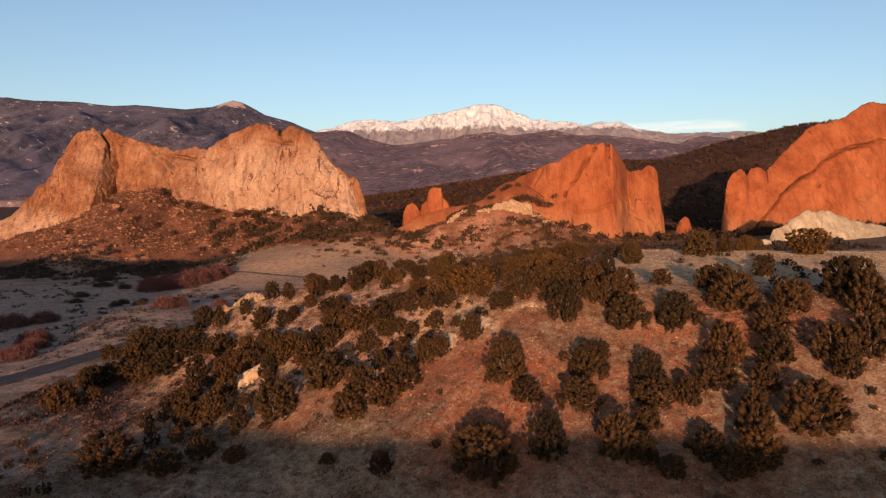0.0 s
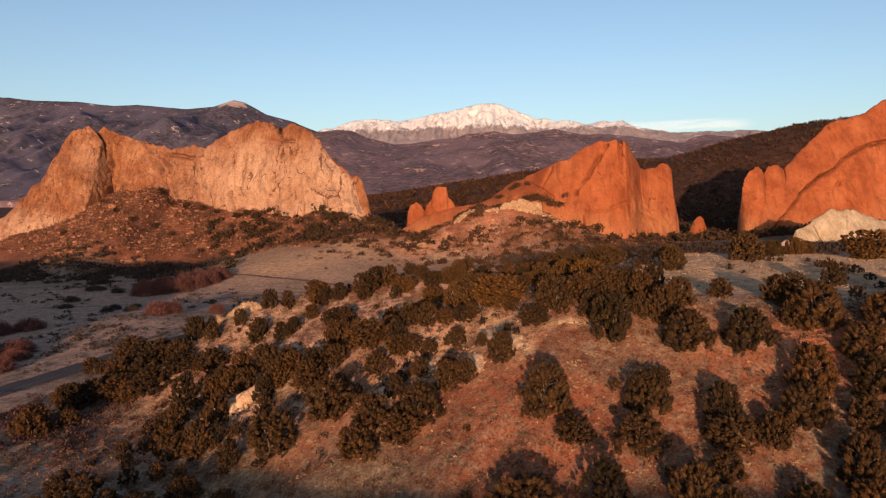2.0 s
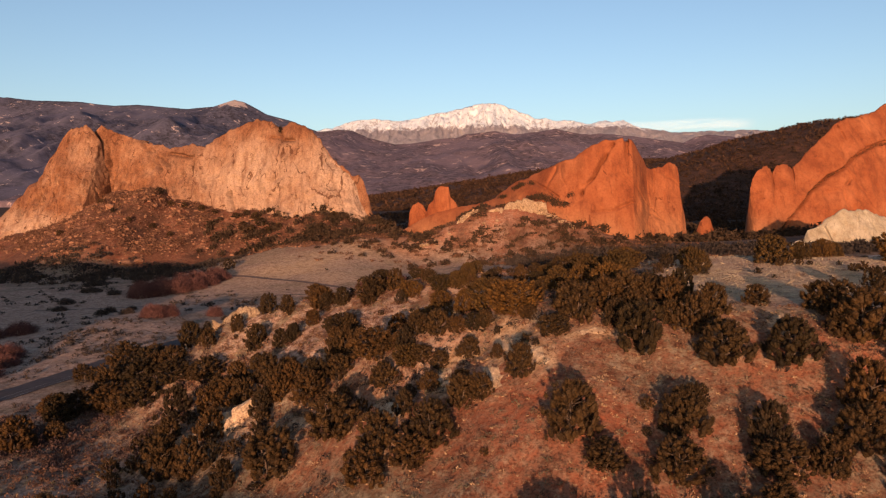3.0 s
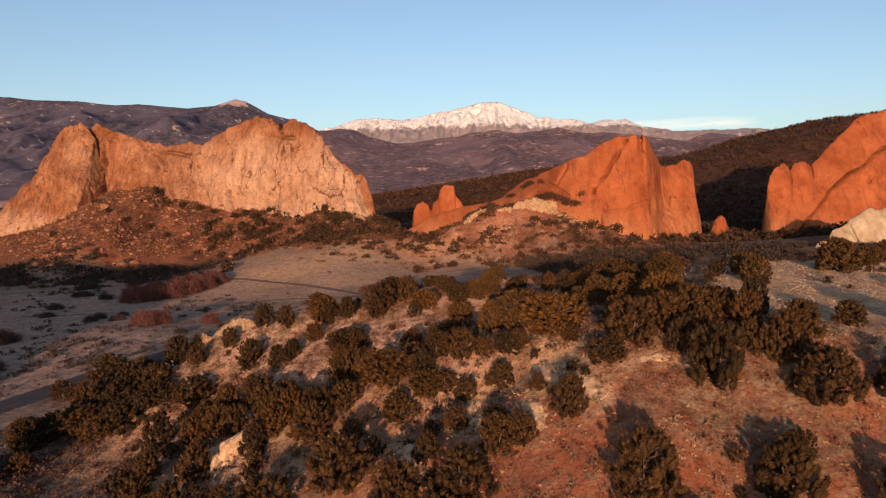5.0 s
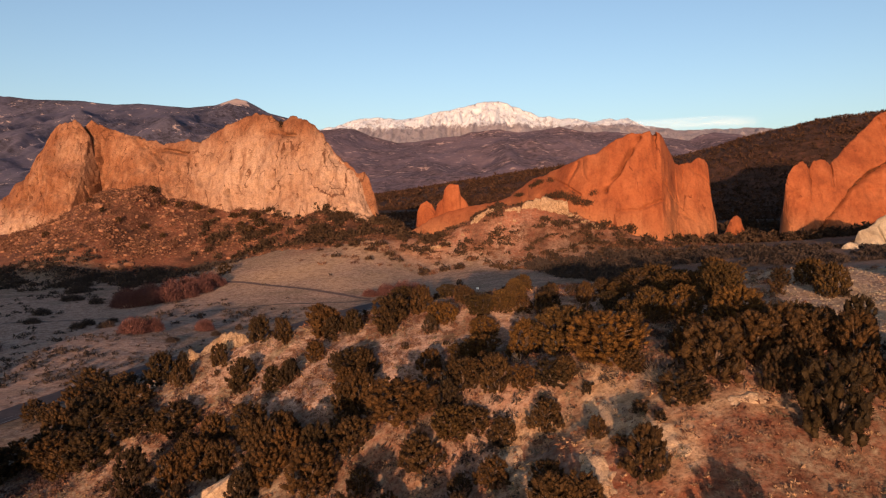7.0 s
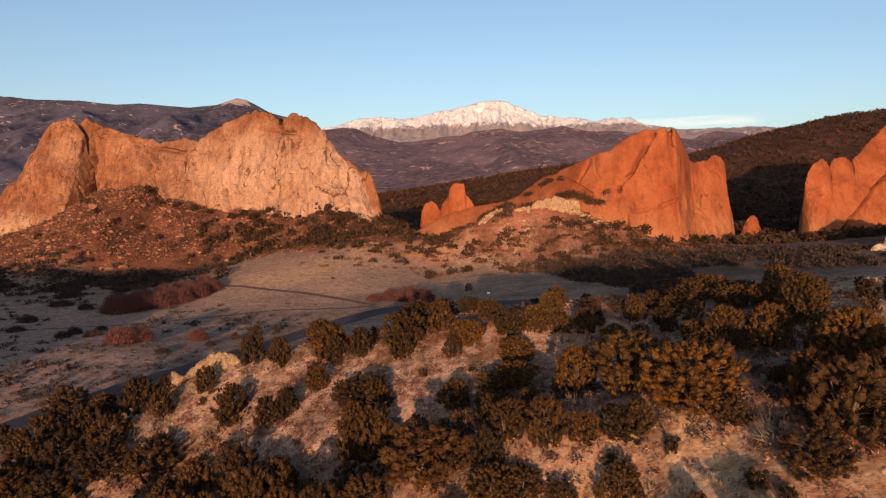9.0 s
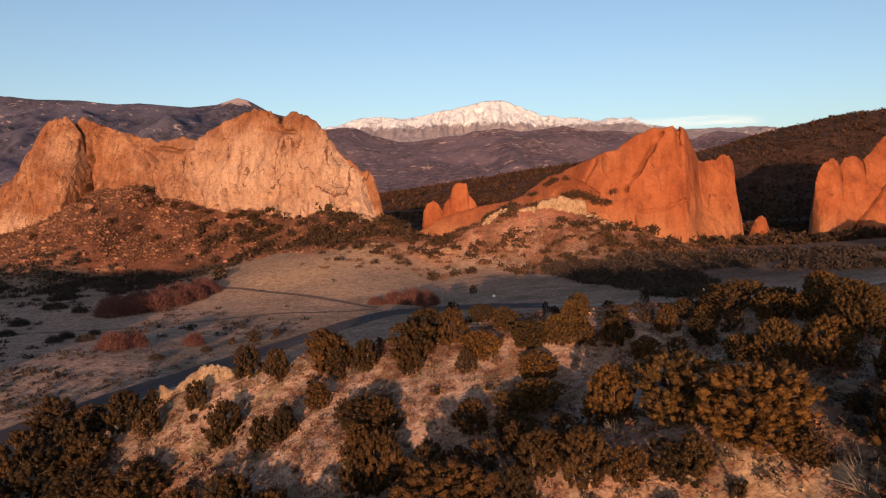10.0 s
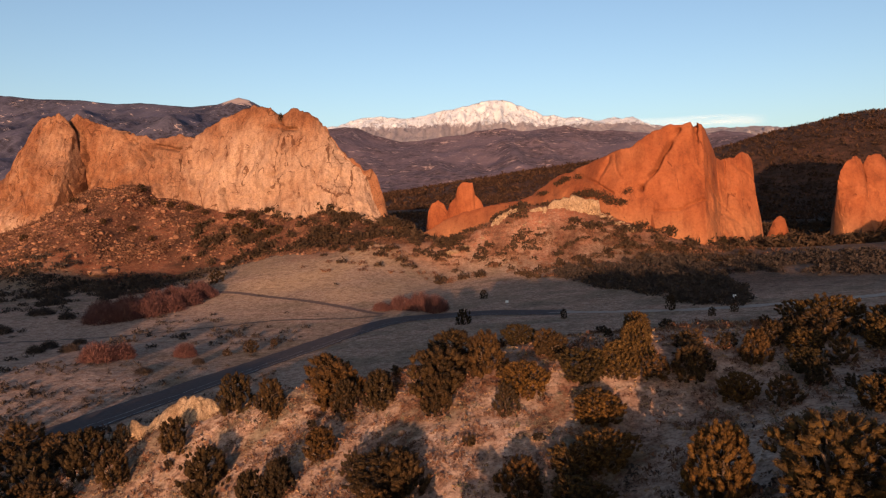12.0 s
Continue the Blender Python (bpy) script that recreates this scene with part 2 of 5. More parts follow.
def rock_material(name, dark, mid, light, streak, patch=None, scale=1.0, joint=0.5, joints=0.8, mottle=0.6):
    """Sandstone: stained blotches, runs down the face, fine pitting; patch is laid on by the tone attribute."""
    m, n, b = material(name, 0.92)
    blotch = noise_tex(n, 0.06 * scale, 7, 0.65)
    crags = noise_tex(n, 0.22 * scale, 8, 0.7, (1.0, 1.0, 0.55), (0.0, 0.35, 0.0))
    pits = noise_tex(n, 1.1 * scale, 7, 0.7)
    drips = noise_tex(n, 0.3 * scale, 5, 0.6, (1.0, 1.0, 0.14), (0.0, 0.12, 0.0))
    c = ramp(n, blotch, [(0.32, dark), (0.5, mid), (0.68, light)])
    if patch:
        c = mix(n, attribute(n, "tone"), c, mix(n, ramp(n, crags, [(0.4, (0, 0, 0)), (0.65, (1, 1, 1))]), patch, tuple(0.8 * v for v in patch)))
    c = mix(n, ramp(n, drips, [(0.5, (0, 0, 0)), (0.7, (0.6, 0.6, 0.6))]), c, streak)
    c = mix(n, mottle, c, ramp(n, crags, [(0.34, (0.5, 0.46, 0.44)), (0.5, (1, 1, 1)), (0.7, (1.12, 1.08, 1.03))]), "MULTIPLY")
    c = mix(n, min(0.9, 0.15 + 0.9 * mottle), c, ramp(n, pits, [(0.38, (0.55, 0.5, 0.48)), (0.5, (1, 1, 1)), (0.66, (1.2, 1.2, 1.2))]), "MULTIPLY")
    # hairline cracks, broken off where the stone is sound
    sets = ((0.035, (1.0, 1.0, 0.35), 2.0 * joint, 0.006, 0.5), (0.06, (1.0, 1.0, 0.4), -2.4 * joint, 0.006, 0.52), (0.12, (0.5, 0.5, 1.0), 0.8 * joint, 0.008, 0.56))
    for size, stretch, turn, wide, keep in sets if joint < 0 else ((0.07, (1.0, 1.0, 0.1), joint, 0.006, 0.56),):
        wave = noise_tex(n, size * scale, 3, 0.45, stretch, (0.0, turn, 0.0))
        off = n.nodes.new("ShaderNodeMath")
        off.operation = "COMPARE"
        n.links.new(wave, off.inputs[0])
        off.inputs[1].default_value, off.inputs[2].default_value = 0.5, wide
        where = ramp(n, noise_tex(n, 0.09 * scale, 4, 0.6, (1, 1, 1), (0.3, turn, 0.9)), [(keep, (0, 0, 0)), (keep + 0.04, (0.8, 0.8, 0.8))])
        hair = n.nodes.new("ShaderNodeMath")
        hair.operation = "MULTIPLY"
        n.links.new(off.outputs[0], hair.inputs[0])
        n.links.new(where, hair.inputs[1])
        c = mix(n, hair.outputs[0], c, tuple((0.55 if joint < 0 else 0.7) * v for v in dark))
    # joints: broken dark lines along a warped cell pattern
    geo = n.nodes.new("ShaderNodeNewGeometry")
    warp = node(n, "ShaderNodeTexNoise", Scale=0.09 * scale, Detail=4.0)
    n.links.new(geo.outputs["Position"], warp.inputs["Vector"])
    bent = n.nodes.new("ShaderNodeVectorMath")
    bent.operation = "MULTIPLY_ADD"
    n.links.new(warp.outputs["Color"], bent.inputs[0])
    bent.inputs[1].default_value = (14 / scale, 14 / scale, 9 / scale)
    n.links.new(geo.outputs["Position"], bent.inputs[2])
    lean = n.nodes.new("ShaderNodeMapping")
    lean.inputs["Scale"].default_value, lean.inputs["Rotation"].default_value = (1.0, 0.6, 0.33), (0.0, joint, 0.0)
    n.links.new(bent.outputs[0], lean.inputs["Vector"])
    cells = node(n, "ShaderNodeTexVoronoi", Scale=0.11 * scale)
    cells.feature = "DISTANCE_TO_EDGE"
    n.links.new(lean.outputs[0], cells.inputs["Vector"])
    line = ramp(n, cells.outputs["Distance"], [(0.0, (0.28, 0.24, 0.22)), (0.045, (1, 1, 1))])
    c = mix(n, ramp(n, blotch, [(0.42, (0.05, 0.05, 0.05)), (0.6, (joints, joints, joints))]), c, mix(n, 1.0, c, line, "MULTIPLY"))
    n.links.new(c, b.inputs["Base Color"])
    relief(n, b, crags, 0.9 * mottle, 1.4)
    relief(n, b, pits, 0.3 + 0.45 * mottle, 0.5)
    return m


def speckled(name, stops, scale, rough=0.9, bump_by=0.0, island=False):
    m, n, b = material(name, rough)
    c = ramp(n, noise_tex(n, scale, 5, 0.7), stops)
    if island:
        geo = n.nodes.new("ShaderNodeNewGeometry")
        c = mix(n, float(island), c, ramp(n, geo.outputs["Random Per Island"], [(0, (0.55, 0.55, 0.55)), (1, (1.3, 1.25, 1.15))]), "MULTIPLY")
    n.links.new(c, b.inputs["Base Color"])
    if bump_by:
        relief(n, b, noise_tex(n, scale * 2, 6, 0.7), 0.6, bump_by)
    return m


def foliage(name, dark, light, rough=0.75):
    m, n, b = material(name, rough)
    info = n.nodes.new("ShaderNodeObjectInfo")
    geo = n.nodes.new("ShaderNodeNewGeometry")
    half = n.nodes.new("ShaderNodeMath")
    half.operation = "MULTIPLY_ADD"
    n.links.new(geo.outputs["Random Per Island"], half.inputs[0])
    half.inputs[1].default_value = 0.6
    n.links.new(ramp(n, noise_tex(n, 5.0, 3, 0.6), [(0.35, (0, 0, 0)), (0.65, (0.4, 0.4, 0.4))]), half.inputs[2])
    c = ramp(n, half.outputs[0], [(0, dark), (1, light)])
    tint = ramp(n, info.outputs["Random"], [(0, (0.42, 0.5, 0.5)), (0.3, (0.85, 0.85, 0.85)), (0.6, (1, 1, 1)), (1, (1.3, 1.12, 0.85))])
    c = mix(n, 0.85, c, tint, "MULTIPLY")
    n.links.new(c, b.inputs["Base Color"])
    return m


GROUND = ground_material()
RED_ROCK = rock_material("red_sandstone", (0.150, 0.040, 0.016), (0.222, 0.067, 0.026), (0.275, 0.094, 0.040), (0.125, 0.033, 0.014), (0.28, 0.117, 0.055), 1.0, 0.55, 0.1, 0.22)
GREY_ROCK = rock_material("pale_sandstone", (0.128, 0.048, 0.023), (0.20, 0.088, 0.045), (0.275, 0.148, 0.088), (0.108, 0.040, 0.020), (0.375, 0.245, 0.172), 1.0, -0.3, 0.15, 0.6)
WHITE_ROCK = rock_material("white_sandstone", (0.24, 0.185, 0.125), (0.33, 0.275, 0.20), (0.41, 0.35, 0.27), (0.25, 0.18, 0.115), None, 2.5, 0.5, 0.3, 0.4)
CREAM_ROCK = rock_material("cream_sandstone", (0.46, 0.31, 0.19), (0.60, 0.43, 0.28), (0.68, 0.51, 0.35), (0.44, 0.28, 0.17), None, 8.0, 0.5, 0.5, 0.5)
TAN_ROCK = rock_material("tan_sandstone", (0.32, 0.205, 0.12), (0.48, 0.335, 0.21), (0.58, 0.43, 0.29), (0.34, 0.2, 0.12), None, 8.0, 0.5, 0.9, 0.9)
ASPHALT = speckled("asphalt", [(0.3, (0.044, 0.036, 0.038)), (0.7, (0.078, 0.062, 0.063))], 1.2, 0.9, 0.01)
SIDE_ROAD = speckled("worn_side_road", [(0.3, (0.085, 0.055, 0.048)), (0.7, (0.15, 0.10, 0.085))], 1.0)
DIRT_PATH = speckled("dirt_path", [(0.3, (0.07, 0.05, 0.042)), (0.7, (0.12, 0.085, 0.07))], 1.0)
PAINT_WHITE = speckled("road_paint", [(0.4, (0.09, 0.09, 0.09)), (0.65, (0.36, 0.36, 0.35))], 2.0, 0.7)
BARK = speckled("bark", [(0.3, (0.05, 0.034, 0.026)), (0.7, (0.115, 0.08, 0.058))], 6.0, 0.9, 0.02)
DEAD_WOOD = speckled("dead_wood", [(0.3, (0.11, 0.085, 0.065)), (0.7, (0.22, 0.175, 0.135))], 6.0, 0.9)
NEEDLES = foliage("juniper_needles", (0.008, 0.0050, 0.0026), (0.062, 0.0325, 0.0104))
# brighter copy of the juniper needles with golden sunlight put into the colour
NEEDLES_SUNLIT = foliage("sunlit_needles", (0.010, 0.006, 0.003), (0.094, 0.050, 0.0130))
NEEDLES_DARK = foliage("pinyon_needles", (0.006, 0.0047, 0.0027), (0.038, 0.0215, 0.0085))
TWIGS = speckled("oak_brush_twigs", [(0.35, (0.075, 0.034, 0.022)), (0.65, (0.165, 0.082, 0.05))], 0.9, 0.9, 0, 0.45)
RED_TWIGS = speckled("willow_twigs", [(0.3, (0.068, 0.031, 0.029)), (0.7, (0.122, 0.054, 0.048))], 0.4, 0.9, 0, 0.4)
PURPLE_TWIGS = speckled("thicket_stems", [(0.3, (0.040, 0.025, 0.023)), (0.7, (0.085, 0.048, 0.042))], 0.5, 0.9, 0, 0.5)
DARK_TWIGS = speckled("thicket_twigs", [(0.3, (0.028, 0.021, 0.018)), (0.7, (0.050, 0.036, 0.029))], 0.2, 0.9, 0, 0.25)
SAGE = speckled("sage_leaves", [(0.3, (0.065, 0.055, 0.038)), (0.7, (0.14, 0.115, 0.075))], 0.8, 0.9, 0, 0.4)
STRAW = speckled("dry_grass_blades", [(0.3, (0.18, 0.10, 0.056)), (0.7, (0.42, 0.275, 0.165))], 1.6, 0.9, 0, 0.35)
PALE_STRAW = speckled("meadow_grass_blades", [(0.3, (0.27, 0.20, 0.127)), (0.7, (0.47, 0.37, 0.255))], 0.25, 0.9, 0, 0.15)
SHRUBS_FAR = speckled("far_brush", [(0.3, (0.025, 0.017, 0.011)), (0.7, (0.058, 0.033, 0.019))], 0.2, 0.9, 0, 0.6)

HILL_WOODS = speckled("hill_woods", [(0.3, (0.020, 0.012, 0.0085)), (0.7, (0.064, 0.032, 0.019))], 0.05, 0.9, 0, True)


# The woods' base colour has the bluish purple of distance haze mixed in.
def forest_mountain(name, hazed_forest, bare, bare_from, bald=None):
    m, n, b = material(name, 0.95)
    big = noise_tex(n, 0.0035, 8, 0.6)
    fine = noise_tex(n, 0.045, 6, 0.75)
    c = ramp(n, fine, [(0.38, tuple(v * 0.4 for v in hazed_forest)), (0.62, tuple(v * 1.75 for v in hazed_forest))])
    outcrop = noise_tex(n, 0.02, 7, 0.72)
    c = mix(n, ramp(n, big, [(0.44, (0, 0, 0)), (0.58, (0.75, 0.75, 0.75))]), c, tuple(v * 1.8 for v in hazed_forest))
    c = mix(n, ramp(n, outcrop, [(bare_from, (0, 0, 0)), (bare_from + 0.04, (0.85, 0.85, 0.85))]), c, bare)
    if bald:                                    # a bare rounded summit
        geo = n.nodes.new("ShaderNodeNewGeometry")
        away = n.nodes.new("ShaderNodeVectorMath")
        away.operation = "DISTANCE"
        n.links.new(geo.outputs["Position"], away.inputs[0])
        away.inputs[1].default_value = bald[:3]
        near_top = n.nodes.new("ShaderNodeMath")
        near_top.operation = "MULTIPLY_ADD"
        n.links.new(away.outputs["Value"], near_top.inputs[0])
        near_top.inputs[1].default_value = -0.5 / bald[3]
        n.links.new(outcrop, near_top.inputs[2])
        c = mix(n, ramp(n, near_top.outputs[0], [(0.0, (0, 0, 0)), (0.12, (0.8, 0.8, 0.8))]), c, bare)
    n.links.new(c, b.inputs["Base Color"])
    relief(n, b, fine, 0.7, 4.0)
    return m


def snow_mountain():
    m, n, b = material("snow_and_granite", 0.8)
    geo = n.nodes.new("ShaderNodeNewGeometry")
    xyz = n.nodes.new("ShaderNodeSeparateXYZ")
    n.links.new(geo.outputs["Position"], xyz.inputs[0])
    rise = n.nodes.new("ShaderNodeMapRange")
    rise.inputs["From Min"].default_value, rise.inputs["From Max"].default_value = 462, 640
    n.links.new(xyz.outputs["Z"], rise.inputs["Value"])
    streaks = noise_tex(n, 0.02, 9, 0.74, (1.0, 0.7, 0.45), (0.0, 0.5, 0.0))
    add = n.nodes.new("ShaderNodeMath")
    add.operation = "ADD"
    n.links.new(rise.outputs[0], add.inputs[0])
    n.links.new(streaks, add.inputs[1])
    snow = ramp(n, add.outputs[0], [(0.72, (0, 0, 0)), (0.84, (1, 1, 1))])
    gullies = noise_tex(n, 0.03, 7, 0.7, (1.0, 0.5, 0.3), (0.0, -0.35, 0.0))
    snow = mix(n, ramp(n, gullies, [(0.53, (0, 0, 0)), (0.62, (0.75, 0.75, 0.75))]), snow, (0, 0, 0))
    # lavender of the bare rock is distance haze put into its colour
    bare = ramp(n, streaks, [(0.35, (0.23, 0.20, 0.225)), (0.65, (0.34, 0.30, 0.315))])
    c = mix(n, snow, bare, (0.70, 0.73, 0.78))
    n.links.new(c, b.inputs["Base Color"])
    relief(n, b, streaks, 1.0, 25.0)
    return m


# ---- mesh helpers ----
def mesh_of(name, verts, faces, mat, smooth=True):
    me = bpy.data.meshes.new(name)
    verts, faces = np.asarray(verts, np.float32), np.asarray(faces, np.int32)
    me.vertices.add(len(verts))
    me.vertices.foreach_set("co", verts.ravel())
    k = faces.shape[1]
    me.loops.add(faces.size)
    me.loops.foreach_set("vertex_index", faces.ravel())
    me.polygons.add(len(faces))
    me.polygons.foreach_set("loop_start", np.arange(len(faces), dtype=np.int32) * k)
    me.polygons.foreach_set("use_smooth", np.full(len(faces), smooth))
    me.update(calc_edges=True)
    me.materials.append(mat)
    return me


def grid_faces(rows, cols, wrap=False):
    a = np.arange(rows * cols).reshape(rows, cols)
    if wrap:
        a = np.concatenate([a, a[:, :1]], 1)
    return np.stack([a[:-1, :-1], a[:-1, 1:], a[1:, 1:], a[1:, :-1]], -1).reshape(-1, 4)


def part(name, mesh, parent, label=""):
    ob = new(name, mesh)
    ob.parent = parent
    return tagged(ob, label=label)


# ---- ground: one sheet to the horizon ----
def steps(knots):
    """Coordinates from (place, spacing) knots, the spacing gliding between them."""
    out = [knots[0][0]]
    while out[-1] < knots[-1][0]:
        out.append(out[-1] + float(np.interp(out[-1], [k[0] for k in knots], [k[1] for k in knots])))
    return np.array(out)


def patches(x, y, size, seed, low=0.05, high=0.4):
    return np.clip((fbm(x / size, y / size, 0, 3, seed) - low) / (high - low), 0, 1)


def build_ground():
    xs = steps([(-4900, 300), (-900, 40), (-330, 5.5), (-120, 2.0), (-70, 1.05), (50, 1.05), (110, 2.2), (330, 6), (900, 20), (4900, 300)])
    ys = steps([(-4500, 300), (-300, 24), (-110, 8), (20, 4), (60, 1.05), (160, 1.05), (200, 1.8), (330, 2.2), (480, 2.6), (700, 12), (1700, 18), (4900, 300)])
    x, y = np.meshgrid(xs, ys)
    z = height(x, y)
    me = mesh_of("ground", np.stack([x, y, z], -1).reshape(-1, 3), grid_faces(len(ys), len(xs)), GROUND)
    d = outside_mesa(x, y)
    patchy = fbm(x / 18, y / 18, 0, 4, 51)
    flank = np.clip((d - 1) / 6, 0, 1) * np.clip((60 - d) / 30, 0, 1)
    valley = np.clip((d - 30) / 20, 0, 1) * np.clip((395 - y) / 40, 0, 1)
    mesa_top = np.clip(-d / 4, 0, 1) * np.clip((x - 20) / 10, 0, 1)
    red = np.clip(1.5 * bump(x, y, 12, 398, 66, 34) + np.clip((y - 392 + 12 * patchy) / 18, 0, 1) * np.clip((-40 - x) / 20, 0, 1), 0, 1) * (y < 640)
    straw = np.clip(valley + mesa_top + 0.40 + 0.8 * patchy + np.clip((96 - y) / 30, 0, 0.5) * np.clip((2 - x) / 14, -0.25, 1) - 1.2 * red, 0, 1)
    gravel = 1.7 * bump(x, y, -17, 133, 19, 13) + 0.9 * bump(x, y, -12, 131, 8, 9) + 0.6 * bump(x, y, -2, 102, 11, 5.5) + 0.6 * bump(x, y, -44, 143, 16, 9)
    across, down = 0.8 * x - 0.6 * y, 0.6 * x + 0.8 * y
    # gravel and dry grass; field and mesa top also lightened as if sunlit
    pale = np.clip(gravel * (0.8 + 2.2 * fbm(across / 1.7, down / 7, 0, 4, 52)) + np.clip(patchy * 2 - 0.7, 0, 0.6) * flank + 0.7 * red * patches(x, y, 4, 55, 0.0, 0.5) * np.clip((392 - y) / 16, 0.2, 1) + 0.3 * bump(x, y, -82, 338, 52, 46) + 0.75 * valley * (0.8 + 1.0 * fbm(x / 11, y / 5, 0, 3, 59)) + 0.9 * mesa_top + 0.9 * np.clip(-d / 4, 0, 1) * np.clip((y - 114) / 8, 0, 1) + 0.7 * bump(x, y, -8, 117, 20, 9) * (0.8 + 1.6 * fbm(x / 4, y / 4, 0, 4, 61)) + 0.6 * np.clip((-85 - x) / 20, 0, 1) * np.clip((330 - y) / 40, 0, 1), 0, 1)
    streaks = 0.75 + 2.4 * fbm((x + 0.5 * y) / 1.8, y / 4.5, 0, 4, 57)
    bare = ((1.0, 101.5, 4.5, 3.2, 0.8), (0.8, 101, 1.5, 3.6, 1.7), (-0.9, 95.2, 1.3, 3.4, 1.6), (2.8, 99.2, 1.8, 1.6, 1.7), (3.8, 94.2, 1.4, 2.6, 1.6), (1.4, 104.2, 3.0, 1.1, 1.4), (-6.3, 100.4, 1.4, 3.8, 1.9), (10.3, 97.2, 2.8, 0.9, 1.3),
            (-11.8, 94, 1.2, 3.0, 1.5), (-14.2, 99.4, 1.4, 3.0, 1.7), (29.4, 94.8, 1.6, 1.2, 1.2), (-36, 109, 6, 4, 1.0), (-22, 100, 2.5, 2.0, 0.8))
    sand_sunlit = sum(w * bump(x, y, cx, cy, rx, ry) for cx, cy, rx, ry, w in bare)
    # the field and mesa terms stand in for sunlight on dry grass
    sand_sunlit = np.clip(2.6 * sand_sunlit * streaks - 0.1, 0, 1) + 0.85 * bump(x, y, -76, 345, 48, 42) * (0.8 + 0.8 * fbm(x / 16, y / 16, 0, 3, 58))
    sand_sunlit = np.clip(sand_sunlit + 0.9 * mesa_top * (0.9 + fbm(x / 5, y / 5, 0, 3, 62)), 0, 1)
    # brush of hills, gap and thicket floor, darkened there in place of shade
    hills = np.clip((y - 620) / 120, 0, 1) + np.clip((y - 440) / 50, 0, 1) * np.clip((x - 80) / 20, 0, 1) + 0.1 * red + 0.5 * np.clip((-48 - x) / 20, 0, 1) * np.clip((y - 390) / 15, 0, 1)
    hills = hills + 0.6 * np.clip((x - np.interp(y, [275, 330, 365], [45, 16, 6])) / 14, 0, 1) * np.clip((y - 275) / 25, 0, 1) * np.clip((385 - y) / 12, 0.3, 1)
    brush = np.clip(hills + 0.6 * fbm(x / 9, y / 9, 0, 3, 53) * red, 0, 1)
    for name, values in (("straw", straw), ("pale", pale), ("brush", brush), ("sand_sunlit", sand_sunlit)):
        me.attributes.new(name, "FLOAT", "POINT").data.foreach_set("value", values.astype(np.float32).ravel())
    ob = new("ground", me)
    tagged(ob, "dry grass and red soil hills with a flat valley", "ground", kind="structure")
    return ob


ground = build_ground()


# ---- far mountains ----
def mountain(name, label, crest, y0, reach, base, mat, seed, cell=9.0, rough=0.045, jag=3.0):
    """A range whose skyline follows crest, (x, z) knots, with spurs and gullies running down towards the valley."""
    cx, cz = [c[0] for c in crest], [c[1] for c in crest]
    xs = np.arange(cx[0], cx[-1], cell * 1.0)
    v = np.concatenate([np.linspace(-1, 0, int(reach / cell / 2)), np.linspace(0.02, 0.5, 8)])
    x, s = np.meshgrid(xs, v)
    y = y0 + s * reach
    line = np.interp(x, cx, cz)
    tall = np.maximum(line - base, 1)
    spurs = fbm(x / 420, y / 900, 0, 6, seed, True)
    fine = fbm(x / 90, y / 420, 0, 5, seed + 3, True)
    down = np.abs(s) ** 0.85
    z = base + tall * (1 - down) + tall * np.clip(down * 3, 0.0, 1) * np.clip((1 - down) * 3, 0, 1) * (0.17 * spurs + rough * fine)
    z = z + jag * fbm(x / 45, y / 45, 0, 4, seed + 5)
    z = np.where(s <= -1, base - 60, z)
    me = mesh_of(name, np.stack([x, y, z], -1).reshape(-1, 3), grid_faces(len(v), len(xs)), mat)
    ob = new(name, me)
    return tagged(ob, label, "mountain", kind="structure")


mountain("backdrop_snow_peak", "snow-capped granite peak above bare ridges", [(-2200, 430), (-1032, 530), (-930, 549), (-825, 582), (-740, 593), (-660, 599), (-614, 590), (-566, 595), (-503, 582), (-381, 602), (-264, 629),
         (-146, 646), (-99, 659), (-44, 665), (0, 685), (87, 692), (150, 688), (192, 675), (283, 638), (348, 615), (398, 585), (463, 592), (536, 576), (644, 575), (751, 551), (805, 568), (851, 575), (894, 567), (966, 569), (1073, 524), (1179, 505), (1324, 490), (1700, 500), (2600, 470)],
         4700, 700, 330, snow_mountain(), 61, 5.0, 0.16, 11.0)
# base colours of both wooded ranges carry painted haze
LEFT_MOUNTAIN = forest_mountain("hazy_forested_granite", (0.052, 0.048, 0.070), (0.46, 0.35, 0.32), 0.6, (-1354, 3960, 632, 95))
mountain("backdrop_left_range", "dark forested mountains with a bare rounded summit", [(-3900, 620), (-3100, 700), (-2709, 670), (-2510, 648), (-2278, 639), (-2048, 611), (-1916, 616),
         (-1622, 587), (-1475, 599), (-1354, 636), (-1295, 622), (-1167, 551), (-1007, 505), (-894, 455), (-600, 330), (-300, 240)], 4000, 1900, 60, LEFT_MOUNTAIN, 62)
mountain("backdrop_middle_range", "forested foothills, purple-brown with distance haze", [(-1400, 300), (-768, 400), (-665, 410), (-600, 406), (-523, 370), (-392, 336), (-310, 340), (-201, 357), (-92, 364), (-38, 382), (97, 395), (191, 378), (285, 387), (392, 404),
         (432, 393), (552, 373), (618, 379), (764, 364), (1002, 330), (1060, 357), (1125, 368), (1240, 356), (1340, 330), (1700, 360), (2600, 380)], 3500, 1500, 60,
         forest_mountain("hazy_foothill_forest", (0.094, 0.066, 0.078), (0.42, 0.29, 0.265), 0.585), 63, 9.0, 0.02, 4.0)


